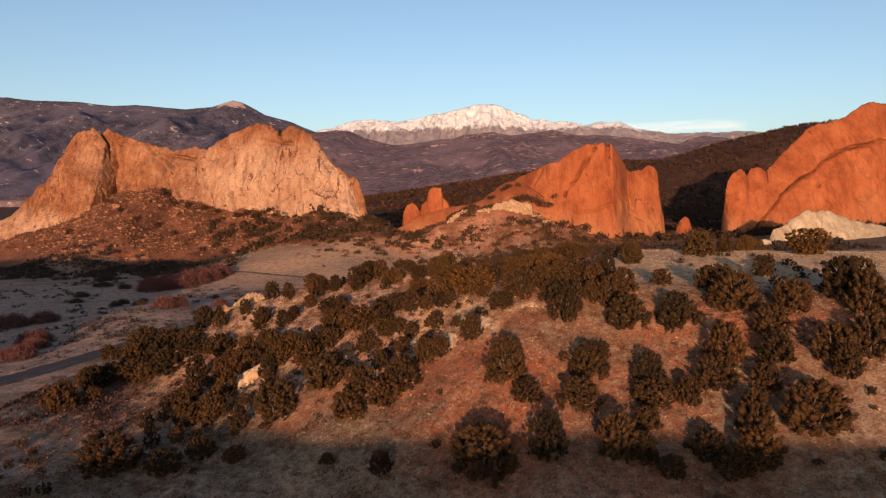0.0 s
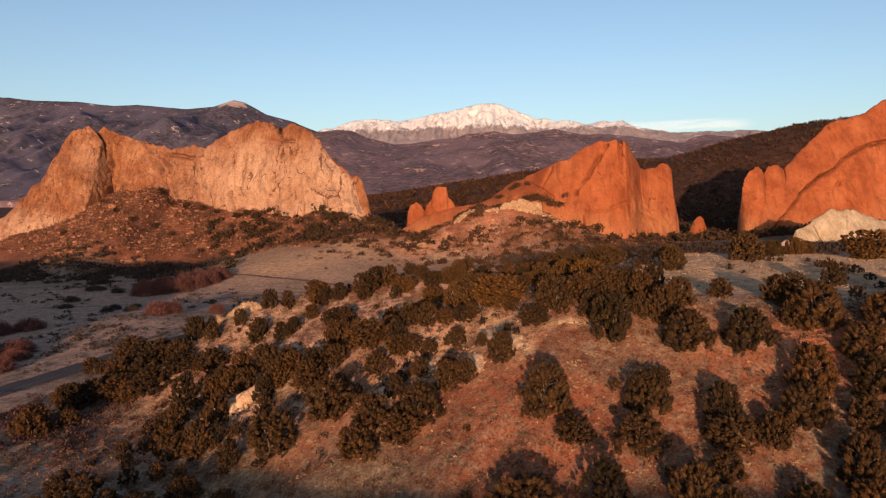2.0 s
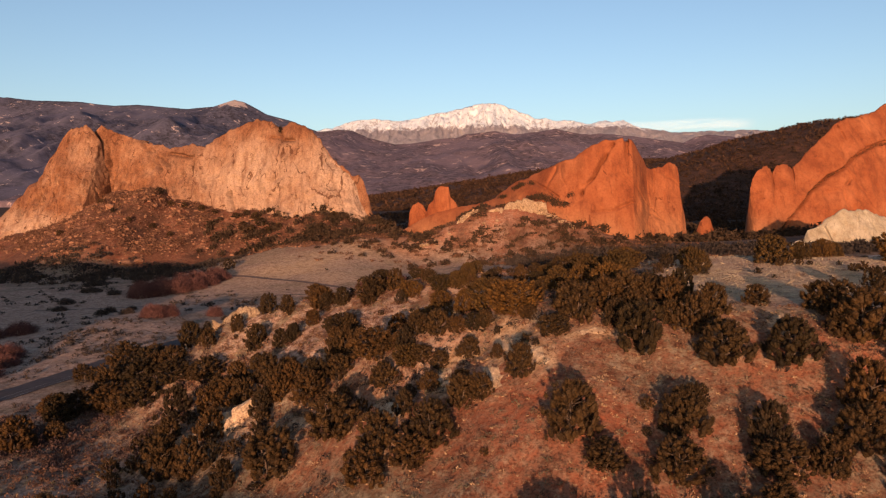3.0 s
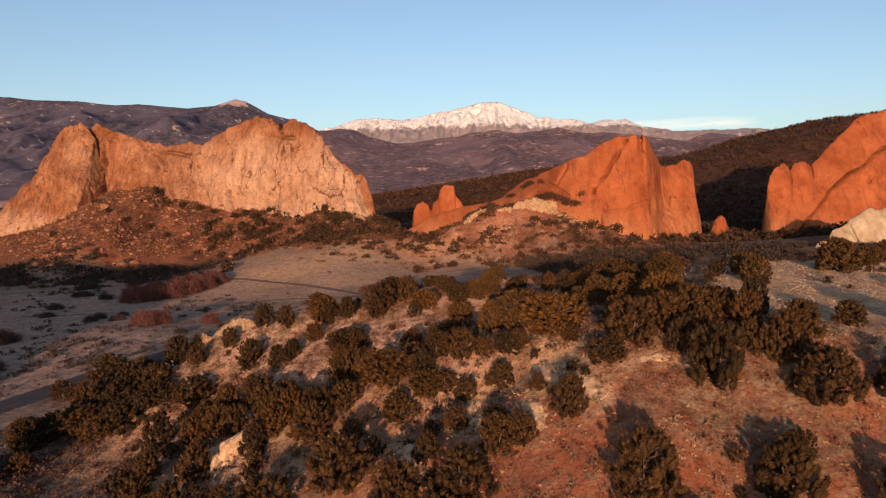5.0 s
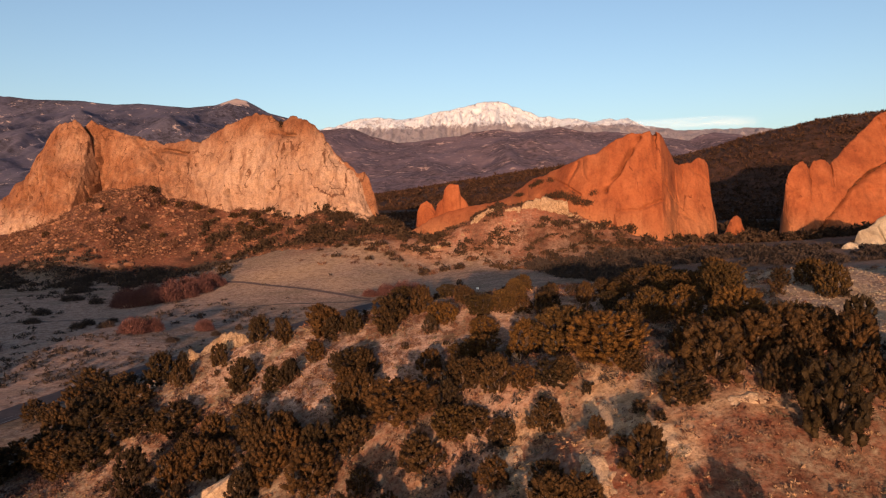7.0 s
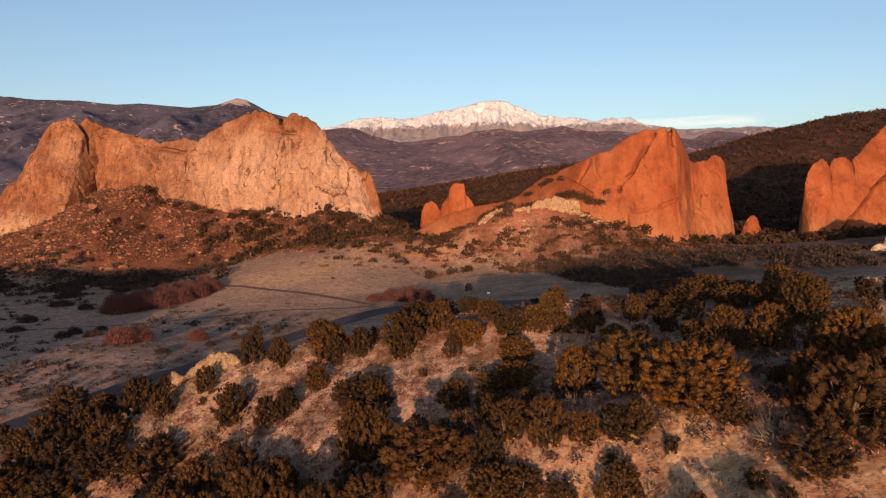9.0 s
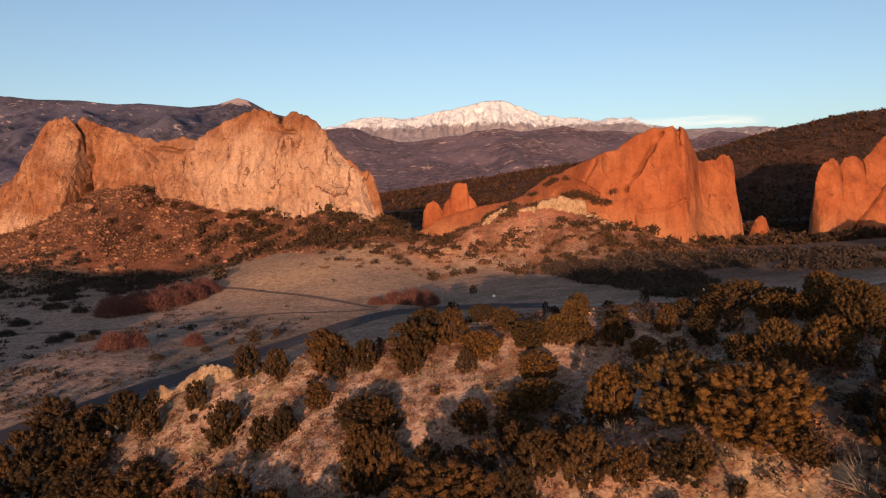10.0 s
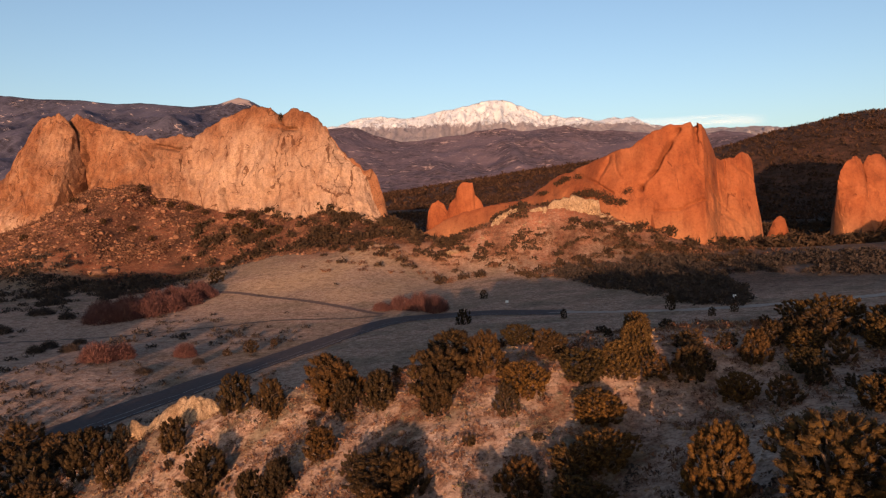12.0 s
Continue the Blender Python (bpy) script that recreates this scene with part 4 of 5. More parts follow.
# ---- trees ----
def limb_tube(points, radii, sides=5):
    p, verts, faces = np.array(points, float), [], []
    for k, (c, r) in enumerate(zip(p, radii)):
        d = p[min(k + 1, len(p) - 1)] - p[max(k - 1, 0)]
        d /= np.linalg.norm(d) + 1e-9
        a = np.cross(d, (0.3, 0.9, 0.1))
        a /= np.linalg.norm(a) + 1e-9
        b = np.cross(d, a)
        for i in range(sides):
            t = 2 * math.pi * i / sides
            verts.append(c + r * (a * math.cos(t) + b * math.sin(t)))
    for k in range(len(p) - 1):
        for i in range(sides):
            j = (i + 1) % sides
            faces.append((k * sides + i, k * sides + j, (k + 1) * sides + j, (k + 1) * sides + i))
    return verts, faces


def joined(pieces):
    verts, faces, n = [], [], 0
    for v, f in pieces:
        verts.extend(v)
        faces.extend([[i + n for i in q] for q in f])
        n += len(v)
    return np.array(verts), np.array(faces)


def crown(rng, tall, wide, shape, clumps, mat, sprigs, plume):
    """Many ragged upward plumes of needles, tall metres high and wide metres across, with gaps between them."""
    verts, faces, n = [], [], 0
    v0, f0 = ICO1
    bias = rng.uniform(0, 6.28)
    lobes = rng.uniform(0, 6.28, 4)
    for k in range(clumps):
        u = (k + rng.random()) / clumps
        h = 0.02 + 0.93 * u
        if shape == "cone":
            reach = min(1.0, 1.35 * (1 - h) ** 0.6) * (0.75 + 0.25 * min(1, 4 * h)) * 0.95 + 0.05
        elif shape == "round":
            reach = math.sqrt(max(0.03, 1 - ((h - 0.34) / 0.63) ** 2)) * 0.97
        else:
            reach = 0.7 + 0.3 * min(1, h * 2) if h < 0.55 else 1 - 0.75 * ((h - 0.55) / 0.45) ** 2
        a = k * 2.399963 + rng.normal() * 0.35
        lobe = sum(math.sin((i + 2) * a + lobes[i] + 3 * h) for i in range(4)) / 4
        reach *= 1 + 0.30 * lobe + 0.12 * math.sin(a * 2 + bias) * math.sin(h * 7 + bias)
        inner = rng.uniform(0.15, 0.8) if k % 4 == 0 else rng.uniform(0.82, 1.12)
        r = plume * (0.040 + 0.045 * rng.random()) * min(wide, tall) * (0.75 + 0.4 * reach)
        rad = max(0, wide / 2 * reach * inner - r * 0.5)
        c = np.array([math.cos(a) * rad, math.sin(a) * rad, tall * (h + 0.05 * lobe * (h > 0.15))])
        # a plume: a rough spindle leaning outwards and up, covered in short sprigs
        axis = np.array([math.cos(a) * 0.55, math.sin(a) * 0.55, 0.85]) + rng.normal(size=3) * 0.25
        axis /= np.linalg.norm(axis)
        flank = np.cross(axis, (0.3, 0.9, 0.1))
        flank /= np.linalg.norm(flank)
        turn = np.stack([flank, np.cross(axis, flank), axis])
        stretch = np.array([0.85, 0.85, rng.uniform(1.1, 1.6)]) * r
        core = (v0 * rng.uniform(0.72, 1.08, len(v0))[:, None] * stretch) @ turn + c
        verts.append(core)
        faces.append(f0 + n)
        n += len(core)
        m = sprigs
        d = rng.normal(size=(m, 3)) + np.array([0, 0, 0.5])
        d /= np.linalg.norm(d, axis=1, keepdims=True)
        root = (d * stretch * rng.uniform(0.75, 1.0, (m, 1))) @ turn + c
        out = d @ turn
        tip = root + (out + rng.normal(size=(m, 3)) * 0.5 + 0.5 * axis) * r * rng.uniform(0.15, 0.45, (m, 1))
        side = np.cross(out, rng.normal(size=(m, 3)))
        side /= np.linalg.norm(side, axis=1, keepdims=True)
        wd = r * rng.uniform(0.08, 0.17, (m, 1))
        verts.append(np.stack([root - side * wd, root + side * wd, tip], 1).reshape(-1, 3))
        faces.append(np.arange(3 * m).reshape(m, 3) + n)
        n += 3 * m
    return mesh_of("crown", np.concatenate(verts), np.concatenate(faces), mat, False)


def make_tree(name, label, seed, shape, aspect, mat, clumps=95, sprigs=22, plume=1.0):
    """A tree one metre high; aspect is its width."""
    rng = np.random.default_rng(seed)
    ob = new(name)
    pieces = []
    stems = 1 if shape == "cone" else 3
    for s in range(stems):
        a = rng.uniform(0, 6.28)
        lean = 0.0 if stems == 1 else 0.12
        pts = [(0.02 * math.cos(a), 0.02 * math.sin(a), -0.08)]
        for h in (0.1, 0.25, 0.45, 0.7):
            pts.append((math.cos(a) * lean * h * 2 + rng.normal() * 0.012, math.sin(a) * lean * h * 2 + rng.normal() * 0.012, h))
        pieces.append(limb_tube(pts, [0.05 / stems ** 0.5, 0.042 / stems ** 0.5, 0.03, 0.02, 0.008]))
        for _ in range(5):
            h = rng.uniform(0.15, 0.6)
            b = rng.uniform(0, 6.28)
            root = np.array([math.cos(a) * lean * h * 2, math.sin(a) * lean * h * 2, h])
            out = np.array([math.cos(b), math.sin(b), 0.45]) * aspect * 0.3
            pieces.append(limb_tube([root, root + out * 0.5 + (0, 0, 0.01), root + out], [0.016, 0.011, 0.004], 3))
    tv, tf = joined(pieces)
    part("trunk", mesh_of("trunk", tv, tf, BARK), ob, "grey-brown shaggy bark")
    part("crown", crown(rng, 1.0, aspect, shape, clumps, mat, sprigs, plume), ob)
    return tagged(ob, label, "tree", "junipers and pinyons on the ridge")


SHAPES = [("juniper_tree", "dense olive-green juniper on the dry slope", "round", NEEDLES), ("juniper_tree", "dense olive-green juniper on the dry slope", "round", NEEDLES),
          ("pinyon_tree", "dark green oval pinyon pine on the dry slope", "cone", NEEDLES_DARK), ("pinyon_tree", "dark green oval pinyon pine on the dry slope", "cone", NEEDLES_DARK),
          ("juniper_tree", "spreading flat-topped juniper with several stems", "spread", NEEDLES), ("juniper_tree", "spreading flat-topped juniper with several stems", "spread", NEEDLES)]
KINDS = [make_tree(n, t, 1 + k, s, 1.0, m) for k, (n, t, s, m) in enumerate(SHAPES)]
KINDS += [make_tree(n, t, 21 + k, s, 1.0, m, 190, 36, 0.9) for k, (n, t, s, m) in enumerate(SHAPES)]     # fuller crowns for the front slope
KINDS += [make_tree(SHAPES[k][0], "old juniper on the mesa top in sunlit golden-olive", 41 + k, SHAPES[k][2], 1.0, NEEDLES_SUNLIT, 400, 40, 0.66) for k in (0, 4, 5)]     # broad old trees on the mesa
YOUNG = [make_tree("juniper_shrub", "knee-high young juniper on the dry slope", 7, "round", 1.0, NEEDLES, 26, 40, 1.7),
         make_tree("juniper_shrub", "knee-high young juniper on the dry slope", 8, "round", 1.0, NEEDLES_DARK, 26, 40, 1.7)]

# x, y, height, width of the trees, slope by slope
FRONT_SLOPE_A = [(21.1, 66.3, 2.1, 3.2), (27.5, 67.5, 2.1, 4.0), (19.1, 68.1, 3.5, 2.9), (30.3, 68.5, 4.0, 5.1), (25.7, 69.5, 3.2, 4.1), (16.7, 69.7, 6.1, 4.0), (3.1, 70.1, 5.6, 7.3), (9.7, 70.6, 5.7, 4.5), (36.9, 70.9, 5.7, 6.5), (31.2, 72.2, 6.1, 4.3), (20.4, 73.4, 2.6, 3.4), (-8.1, 73.6, 2.7, 2.8), (25.8, 76.8, 3.3, 3.2), (22.2, 77.1, 2.9, 5.1), (34.3, 77.5, 3.3, 3.9), (43.3, 77.5, 4.6, 3.5), (-14.8, 77.6, 1.3, 1.8), (14.1, 77.8, 3.7, 5.0), (8.1, 78.9, 2.5, 4.0), (29.5, 79.0, 4.1, 4.8), (22.3, 80.0, 5.4, 3.5), (43.0, 80.0, 4.4, 4.7), (37.0, 81.2, 3.7, 4.6)]
FRONT_SLOPE_B = [(31.6, 82.2, 5.0, 4.7), (5.8, 82.7, 6.0, 5.0), (15.6, 82.8, 4.3, 4.4)]
UPPER_SLOPE_A = [(-13.6, 85.0, 3.6, 5.0), (-37.4, 85.1, 2.4, 5.3), (17.6, 85.2, 3.4, 2.5), (38.3, 85.6, 3.9, 4.5), (-9.3, 85.7, 3.1, 4.6), (-28.6, 86.0, 1.8, 3.3), (-45.8, 87.3, 3.9, 8.8), (-7.1, 87.8, 4.4, 5.1), (-33.8, 88.4, 2.9, 4.0), (-12.7, 88.6, 3.6, 4.2), (27.9, 89.2, 4.6, 5.1), (42.4, 89.3, 4.2, 5.9), (21.7, 90.1, 4.5, 5.8), (35.7, 90.9, 5.6, 6.1), (33.9, 91.6, 3.3, 3.5), (-2.4, 91.7, 2.7, 3.0), (-4.4, 91.8, 4.0, 3.3), (1.8, 92.4, 4.4, 3.3), (-10.4, 92.8, 3.7, 2.6), (-25.1, 93.1, 5.7, 6.4), (-30.5, 93.7, 3.5, 3.0), (14.5, 93.8, 5.8, 5.7), (-18.3, 94.0, 5.0, 6.3)]
UPPER_SLOPE_B = [(-4.4, 94.5, 2.2, 3.0), (20.4, 95.2, 4.3, 4.2), (35.5, 96.1, 4.0, 4.5)]
CREST_A = [(18.4, 97.0, 3.4, 2.5), (22.7, 97.0, 3.8, 4.3), (34.6, 97.7, 3.4, 3.9), (12.7, 98.1, 3.6, 3.0), (-8.0, 98.2, 2.3, 2.9), (-0.4, 98.2, 1.7, 1.6), (14.7, 99.0, 3.7, 3.1), (-37.0, 100.6, 6.3, 2.8), (19.3, 100.8, 3.9, 3.7), (29.0, 100.8, 2.4, 3.4), (-41.3, 102.1, 5.9, 5.1), (-3.6, 102.7, 2.5, 2.9), (12.4, 102.8, 3.9, 4.3), (-7.1, 103.7, 2.3, 2.6), (17.6, 103.8, 3.4, 3.9), (14.9, 103.9, 4.1, 4.5), (-14.1, 104.3, 3.0, 3.7), (19.3, 105.5, 3.1, 3.2), (-23.5, 105.5, 4.1, 4.7)]
CREST_B = [(-9.4, 105.8, 1.8, 3.3), (22.1, 105.9, 3.8, 3.5)]
GULLY_HEAD = [(18.3, 106.0, 2.5, 3.4), (-11.3, 106.0, 2.8, 3.9), (16.8, 107.0, 3.0, 3.5), (46.2, 107.7, 3.3, 3.5), (-23.5, 108.3, 4.3, 3.5), (-20.5, 109.2, 3.2, 3.5), (-26.6, 109.2, 3.4, 3.3), (-16.3, 109.5, 2.9, 6.6), (-10.3, 110.7, 3.0, 3.4), (-9.4, 111.5, 1.7, 2.9), (-11.0, 114.4, 2.4, 2.8), (-13.6, 114.5, 2.3, 2.5), (-31.5, 116.8, 5.3, 4.7), (-36.1, 117.9, 3.9, 3.5)]
LEFT_FLANK = [(-28.6, 118.7, 3.9, 2.8), (-41.6, 118.7, 4.6, 3.6), (-71.1, 119.5, 5.7, 6.6), (-46.9, 120.4, 5.5, 4.6), (-21.7, 122.1, 6.2, 3.6), (-23.8, 122.5, 4.4, 2.9), (-38.7, 123.2, 4.4, 3.7), (-67.6, 123.6, 3.1, 3.3), (-24.0, 125.3, 3.2, 3.1), (-42.6, 125.3, 2.6, 2.8), (-22.6, 128.1, 3.3, 3.2), (-23.9, 128.4, 3.0, 5.4), (-56.7, 129.7, 4.5, 6.2), (-26.4, 130.7, 2.3, 2.0), (-61.0, 130.7, 4.0, 5.1), (-32.2, 131.7, 3.6, 2.8), (-34.6, 132.2, 3.2, 3.0), (-32.6, 133.1, 3.7, 2.4), (-53.2, 133.2, 3.6, 5.7), (-50.0, 133.4, 2.3, 2.6), (-29.7, 134.6, 2.6, 3.0)]
MESA_GROVE = [(-11.6, 125.2, 2.0, 2.3), (-14.6, 126.1, 2.8, 3.6), (-8.7, 127.9, 2.6, 4.2), (30.7, 127.9, 3.9, 4.0), (19.1, 129.5, 4.8, 5.5), (25.4, 129.5, 1.7, 2.0), (-8.4, 133.2, 2.5, 4.0), (10.4, 135.6, 2.1, 2.4), (7.2, 134.6, 1.8, 3.0), (45.2, 136, 5.0, 6.2), (32.2, 136.3, 3.3, 4.3), (4.7, 137.7, 3.1, 2.6)]
FAR_NOSE_A = [(-15.1, 135.0, 2.6, 2.3), (-20.7, 136.6, 3.8, 3.0), (-65.6, 136.9, 4.3, 7.8), (-76.2, 137.0, 3.8, 5.0), (-40.3, 137.8, 4.7, 4.3), (-71.6, 137.9, 4.2, 6.1), (-20.7, 139.5, 4.1, 5.3), (-25.8, 140.0, 3.3, 3.2), (-49.8, 140.7, 4.4, 2.9), (-29.0, 141.4, 3.7, 2.3), (-16.7, 141.6, 3.9, 3.7), (-45.5, 143.4, 3.3, 2.9), (-30.0, 144.2, 4.4, 5.1), (-19.6, 145.1, 3.3, 5.0), (-36.8, 145.2, 3.8, 2.9), (-54.9, 145.5, 5.6, 4.3), (-30.8, 146.3, 3.5, 4.5), (-40.7, 146.7, 3.8, 3.6), (-62.0, 146.9, 3.6, 4.2), (-52.6, 147.6, 3.2, 2.3), (-32.1, 148.0, 3.3, 4.3), (-72.2, 148.3, 5.8, 5.9), (-72.6, 155.2, 4.4, 5.7)]
FAR_NOSE_B = [(-76.6, 158.8, 5.1, 6.5), (-83.6, 160.4, 2.9, 5.0), (-85.5, 162.6, 3.2, 4.4), (-72.3, 167.5, 5.2, 7.2), (-79.1, 170.6, 5.4, 8.1), (-73.4, 171.4, 5.5, 8.1), (-83.6, 177.3, 5.5, 8.0)]
FAR_EDGE = [(-8.7, 138.1, 2.7, 4.2), (-5.9, 138.3, 3.1, 3.6), (67.4, 138.5, 5.4, 8.2), (20.5, 139.4, 2.2, 4.1), (-4.0, 140.6, 4.4, 2.9), (3.5, 140.9, 1.3, 2.2), (52.0, 141, 3.2, 3.6), (7.4, 141.2, 2.2, 2.6), (0.9, 141.4, 1.8, 2.0), (23.1, 141.9, 2.7, 5.6), (0.3, 142.1, 1.4, 2.1), (-11.3, 143.9, 2.3, 2.6), (10.6, 144.6, 2.0, 2.5), (18.8, 144.7, 2.4, 3.6), (58.0, 146, 3.4, 4.0), (23.8, 146.6, 3.8, 4.6), (61.5, 149, 3.0, 3.4), (-13.3, 149.3, 2.0, 3.2), (16.6, 149.3, 2.3, 5.2), (14.3, 151.3, 2.3, 4.5)]
RIM = [(49.5, 91.5, 5.4, 6.0), (50.6, 87.3, 5.6, 5.6), (47.0, 79.6, 5.0, 4.6), (53.5, 95.5, 4.6, 5.4), (55.0, 83.0, 5.0, 5.2), (51.0, 73.5, 4.6, 5.0)]
BETWEEN = [(-14.2, 110.1, 2.4, 2.9), (-10.9, 123.7, 2.4, 3.9), (-11.0, 127.5, 2.1, 3.3), (15.6, 138.7, 2.9, 4.0), (18.1, 136.6, 2.9, 4.0)]
LATER = [(-72.9, 133.7, 4.9, 6.1), (-70.7, 143.3, 3.7, 5.4), (-80.1, 158.9, 2.4, 4.9), (-63.6, 143.8, 5.0, 6.3), (-70.2, 159.6, 5.7, 6.5), (-55.8, 140.0, 4.2, 5.9), (-37.1, 107.9, 4.4, 4.1), (-43.6, 110.0, 3.3, 3.7), (-38.5, 118.9, 4.1, 4.6), (-29.9, 105.9, 3.6, 3.2), (-28.0, 107.7, 3.5, 3.9), (-47.2, 132.8, 3.7, 6.3), (-34.7, 123.3, 4.2, 4.7), (-30.0, 119.3, 4.0, 4.5), (-13.6, 137.1, 2.9, 4.2), (18.9, 109.2, 2.8, 3.9), (-21.1, 142.6, 2.7, 3.7), (-2.7, 146.6, 2.5, 3.1), (-10.6, 142.3, 2.3, 2.6)]
GROVE_RIGHT = [(-5.2, 107.7, 2.2, 2.5), (3.7, 105.3, 1.1, 2.8), (-11.8, 108.6, 3.2, 2.8), (8.9, 138.6, 1.9, 3.2), (-0.9, 113.0, 4.5, 6.5), (-4.2, 119.0, 5.0, 4.2), (4.9, 112.1, 2.9, 3.2), (1.9, 108.0, 3.2, 7.1), (-1.7, 106.9, 2.2, 2.4), (-7.6, 108.6, 3.4, 3.6), (-2.7, 106.9, 1.9, 3.6), (9.1, 122.3, 3.8, 4.1), (12.2, 120.8, 4.0, 4.9), (7.6, 125.2, 2.2, 3.1), (-0.8, 136.6, 2.9, 2.7), (3.7, 129.6, 2.1, 2.4), (6.9, 132.0, 2.0, 2.2), (8.2, 108.8, 1.2, 1.5), (1.7, 132.7, 2.1, 3.1), (9.4, 119.3, 1.0, 2.1), (8.2, 104.4, 5.0, 3.6), (8.8, 101.2, 4.4, 5.3), (5.9, 98.6, 2.4, 3.8), (14.4, 111.3, 4.6, 5.2), (14.5, 115.0, 3.8, 3.9)]
GROVES = (GROVE_RIGHT, RIM, LATER, BETWEEN, FRONT_SLOPE_A, FRONT_SLOPE_B, UPPER_SLOPE_A, UPPER_SLOPE_B, CREST_A, CREST_B, GULLY_HEAD, LEFT_FLANK, MESA_GROVE, FAR_NOSE_A, FAR_NOSE_B, FAR_EDGE)
rng = np.random.default_rng(77)
first = {}
for grove in GROVES:
    for x, y, h, w in grove:
        w = max(0.88 * w, 0.62 * h)
        h = min(max(h, 0.7 * w), 1.25 * w, 5.4)
        ratio = w / h
        k = int(rng.integers(2, 4)) if ratio < 0.8 else int(rng.integers(0, 2)) if ratio < 1.35 else int(rng.integers(4, 6))
        k += 6 if y < 112 or (w > 2.2 and y < 150) else 0
        if w > (3.4 if y < 116 else 2.4) and 105 < y < 152 and -14 < x:
            k = 12 if ratio < 1.2 else int(rng.integers(13, 15))
        z = float(height(x, y)[0]) - 0.05 * h
        m = Matrix.Translation((x, y, z)) @ Matrix.Rotation(rng.uniform(0, 6.28), 4, "Z") @ Matrix.Diagonal((w, w * rng.uniform(0.9, 1.1), h, 1))
        if k in first:
            copy_thing(KINDS[k], m)
        else:
            first[k] = m
# the dense grove on the mesa, between the trees above
taken = [(x, y, w) for grove in GROVES for x, y, h, w in grove]
extra = 0
while extra < 6:
    x, y, h = rng.uniform(-6, 40), rng.uniform(132, 144), rng.uniform(1.6, 3.2)
    w = h * rng.uniform(1.0, 1.5)
    if outside_mesa(np.array([x]), np.array([y]))[0] > 3 or x - 0.35 * (y - 110) > 20 or min(math.hypot(x - a, y - b) / (w + c) for a, b, c in taken) < 0.42:
        continue
    taken.append((x, y, w))
    extra += 1
    k = int(rng.integers(0, 6))
    m = Matrix.Translation((x, y, float(height(x, y)[0]) - 0.05 * h)) @ Matrix.Rotation(rng.uniform(0, 6.28), 4, "Z") @ Matrix.Diagonal((w, w, h, 1))
    copy_thing(KINDS[k], m)
# smaller trees filling the left flank, clear of the bare rock
extra = 0
while extra < 34:
    x, y, h = rng.uniform(-50, -8), rng.uniform(92, 124), rng.uniform(1.6, 3.0)
    w = h * rng.uniform(0.85, 1.3)
    if x + 50 < 1.2 * (100 - y) or min(math.hypot(x - a, y - b) for a, b in ((-35.8, 110.5), (-35, 106), (-13.8, 95.6), (-6.5, 97), (-22, 100))) < 4.2 or min(math.hypot(x - a, y - b) / (w + c) for a, b, c in taken) < 0.45:
        continue
    taken.append((x, y, w))
    extra += 1
    m = Matrix.Translation((x, y, float(height(x, y)[0]) - 0.05 * h)) @ Matrix.Rotation(rng.uniform(0, 6.28), 4, "Z") @ Matrix.Diagonal((w, w, h, 1))
    copy_thing(KINDS[int(rng.integers(0, 6))], m)
for k, m in first.items():
    KINDS[k].matrix_basis = m


# ---- brush, grass and stones, too many to count ----
def blades(name, label, category, spots, mat, per, rng, dome=0.8, thick=0.06, shell=False):
    """Twiggy bushes or tufts in one mesh. spots: rows of x, y, radius, height."""
    s = np.asarray(spots, float)
    z = height(s[:, 0], s[:, 1])
    m = len(s)
    d = rng.normal(size=(m, per, 3))
    d[..., 2] = np.abs(d[..., 2]) * dome + 0.15
    d /= np.linalg.norm(d, axis=-1, keepdims=True)
    size = np.stack([s[:, 2], s[:, 2], s[:, 3]], -1)[:, None, :]
    tip = d * size * rng.uniform(0.65, 1.1, (m, per, 1))
    root = tip * rng.uniform(0.15, 0.6, (m, per, 1))
    side = np.cross(d, rng.normal(size=(m, per, 3)))
    side /= np.linalg.norm(side, axis=-1, keepdims=True)
    wide = thick * (s[:, 2] + s[:, 3])[:, None, None] * rng.uniform(0.6, 1.4, (m, per, 1))
    centre = np.stack([s[:, 0], s[:, 1], z - 0.05 * s[:, 3]], -1)[:, None, :]
    if shell:                                   # small leafy faces turned every way over a dome
        at = d * size * rng.uniform(0.7, 1.0, (m, per, 1)) * (1 + 0.25 * np.sin(3 * d[..., :1] + 5 * d[..., 1:2] + s[:, None, :1]))
        tri = at[:, :, None, :] + rng.normal(size=(m, per, 3, 3)) * wide[:, :, None, :] + centre[:, :, None, :]
    else:
        tri = np.stack([root - side * wide, root + side * wide, tip], 2) + centre[:, :, None, :]
    me = mesh_of(name, tri.reshape(-1, 3), np.arange(m * per * 3).reshape(-1, 3), mat, False)
    return tagged(new(name, me), label, category, kind="stuff")


def scatter(rng, count, x0, x1, y0, y1, keep, radius, tall):
    x, y = rng.uniform(x0, x1, count), rng.uniform(y0, y1, count)
    k = rng.random(count) < keep(x, y)
    x, y = x[k], y[k]
    r = rng.uniform(*radius, len(x))
    return np.stack([x, y, r, r * rng.uniform(*tall, len(x))], -1)


def patchy(x, y, size, seed, low=0.0, high=0.4):
    return np.clip((fbm(x / size, y / size, 0, 3, seed) - low) / (high - low), 0, 1)


def off_road(x, y):
    return from_line(x, y, ROAD)[0] > 6


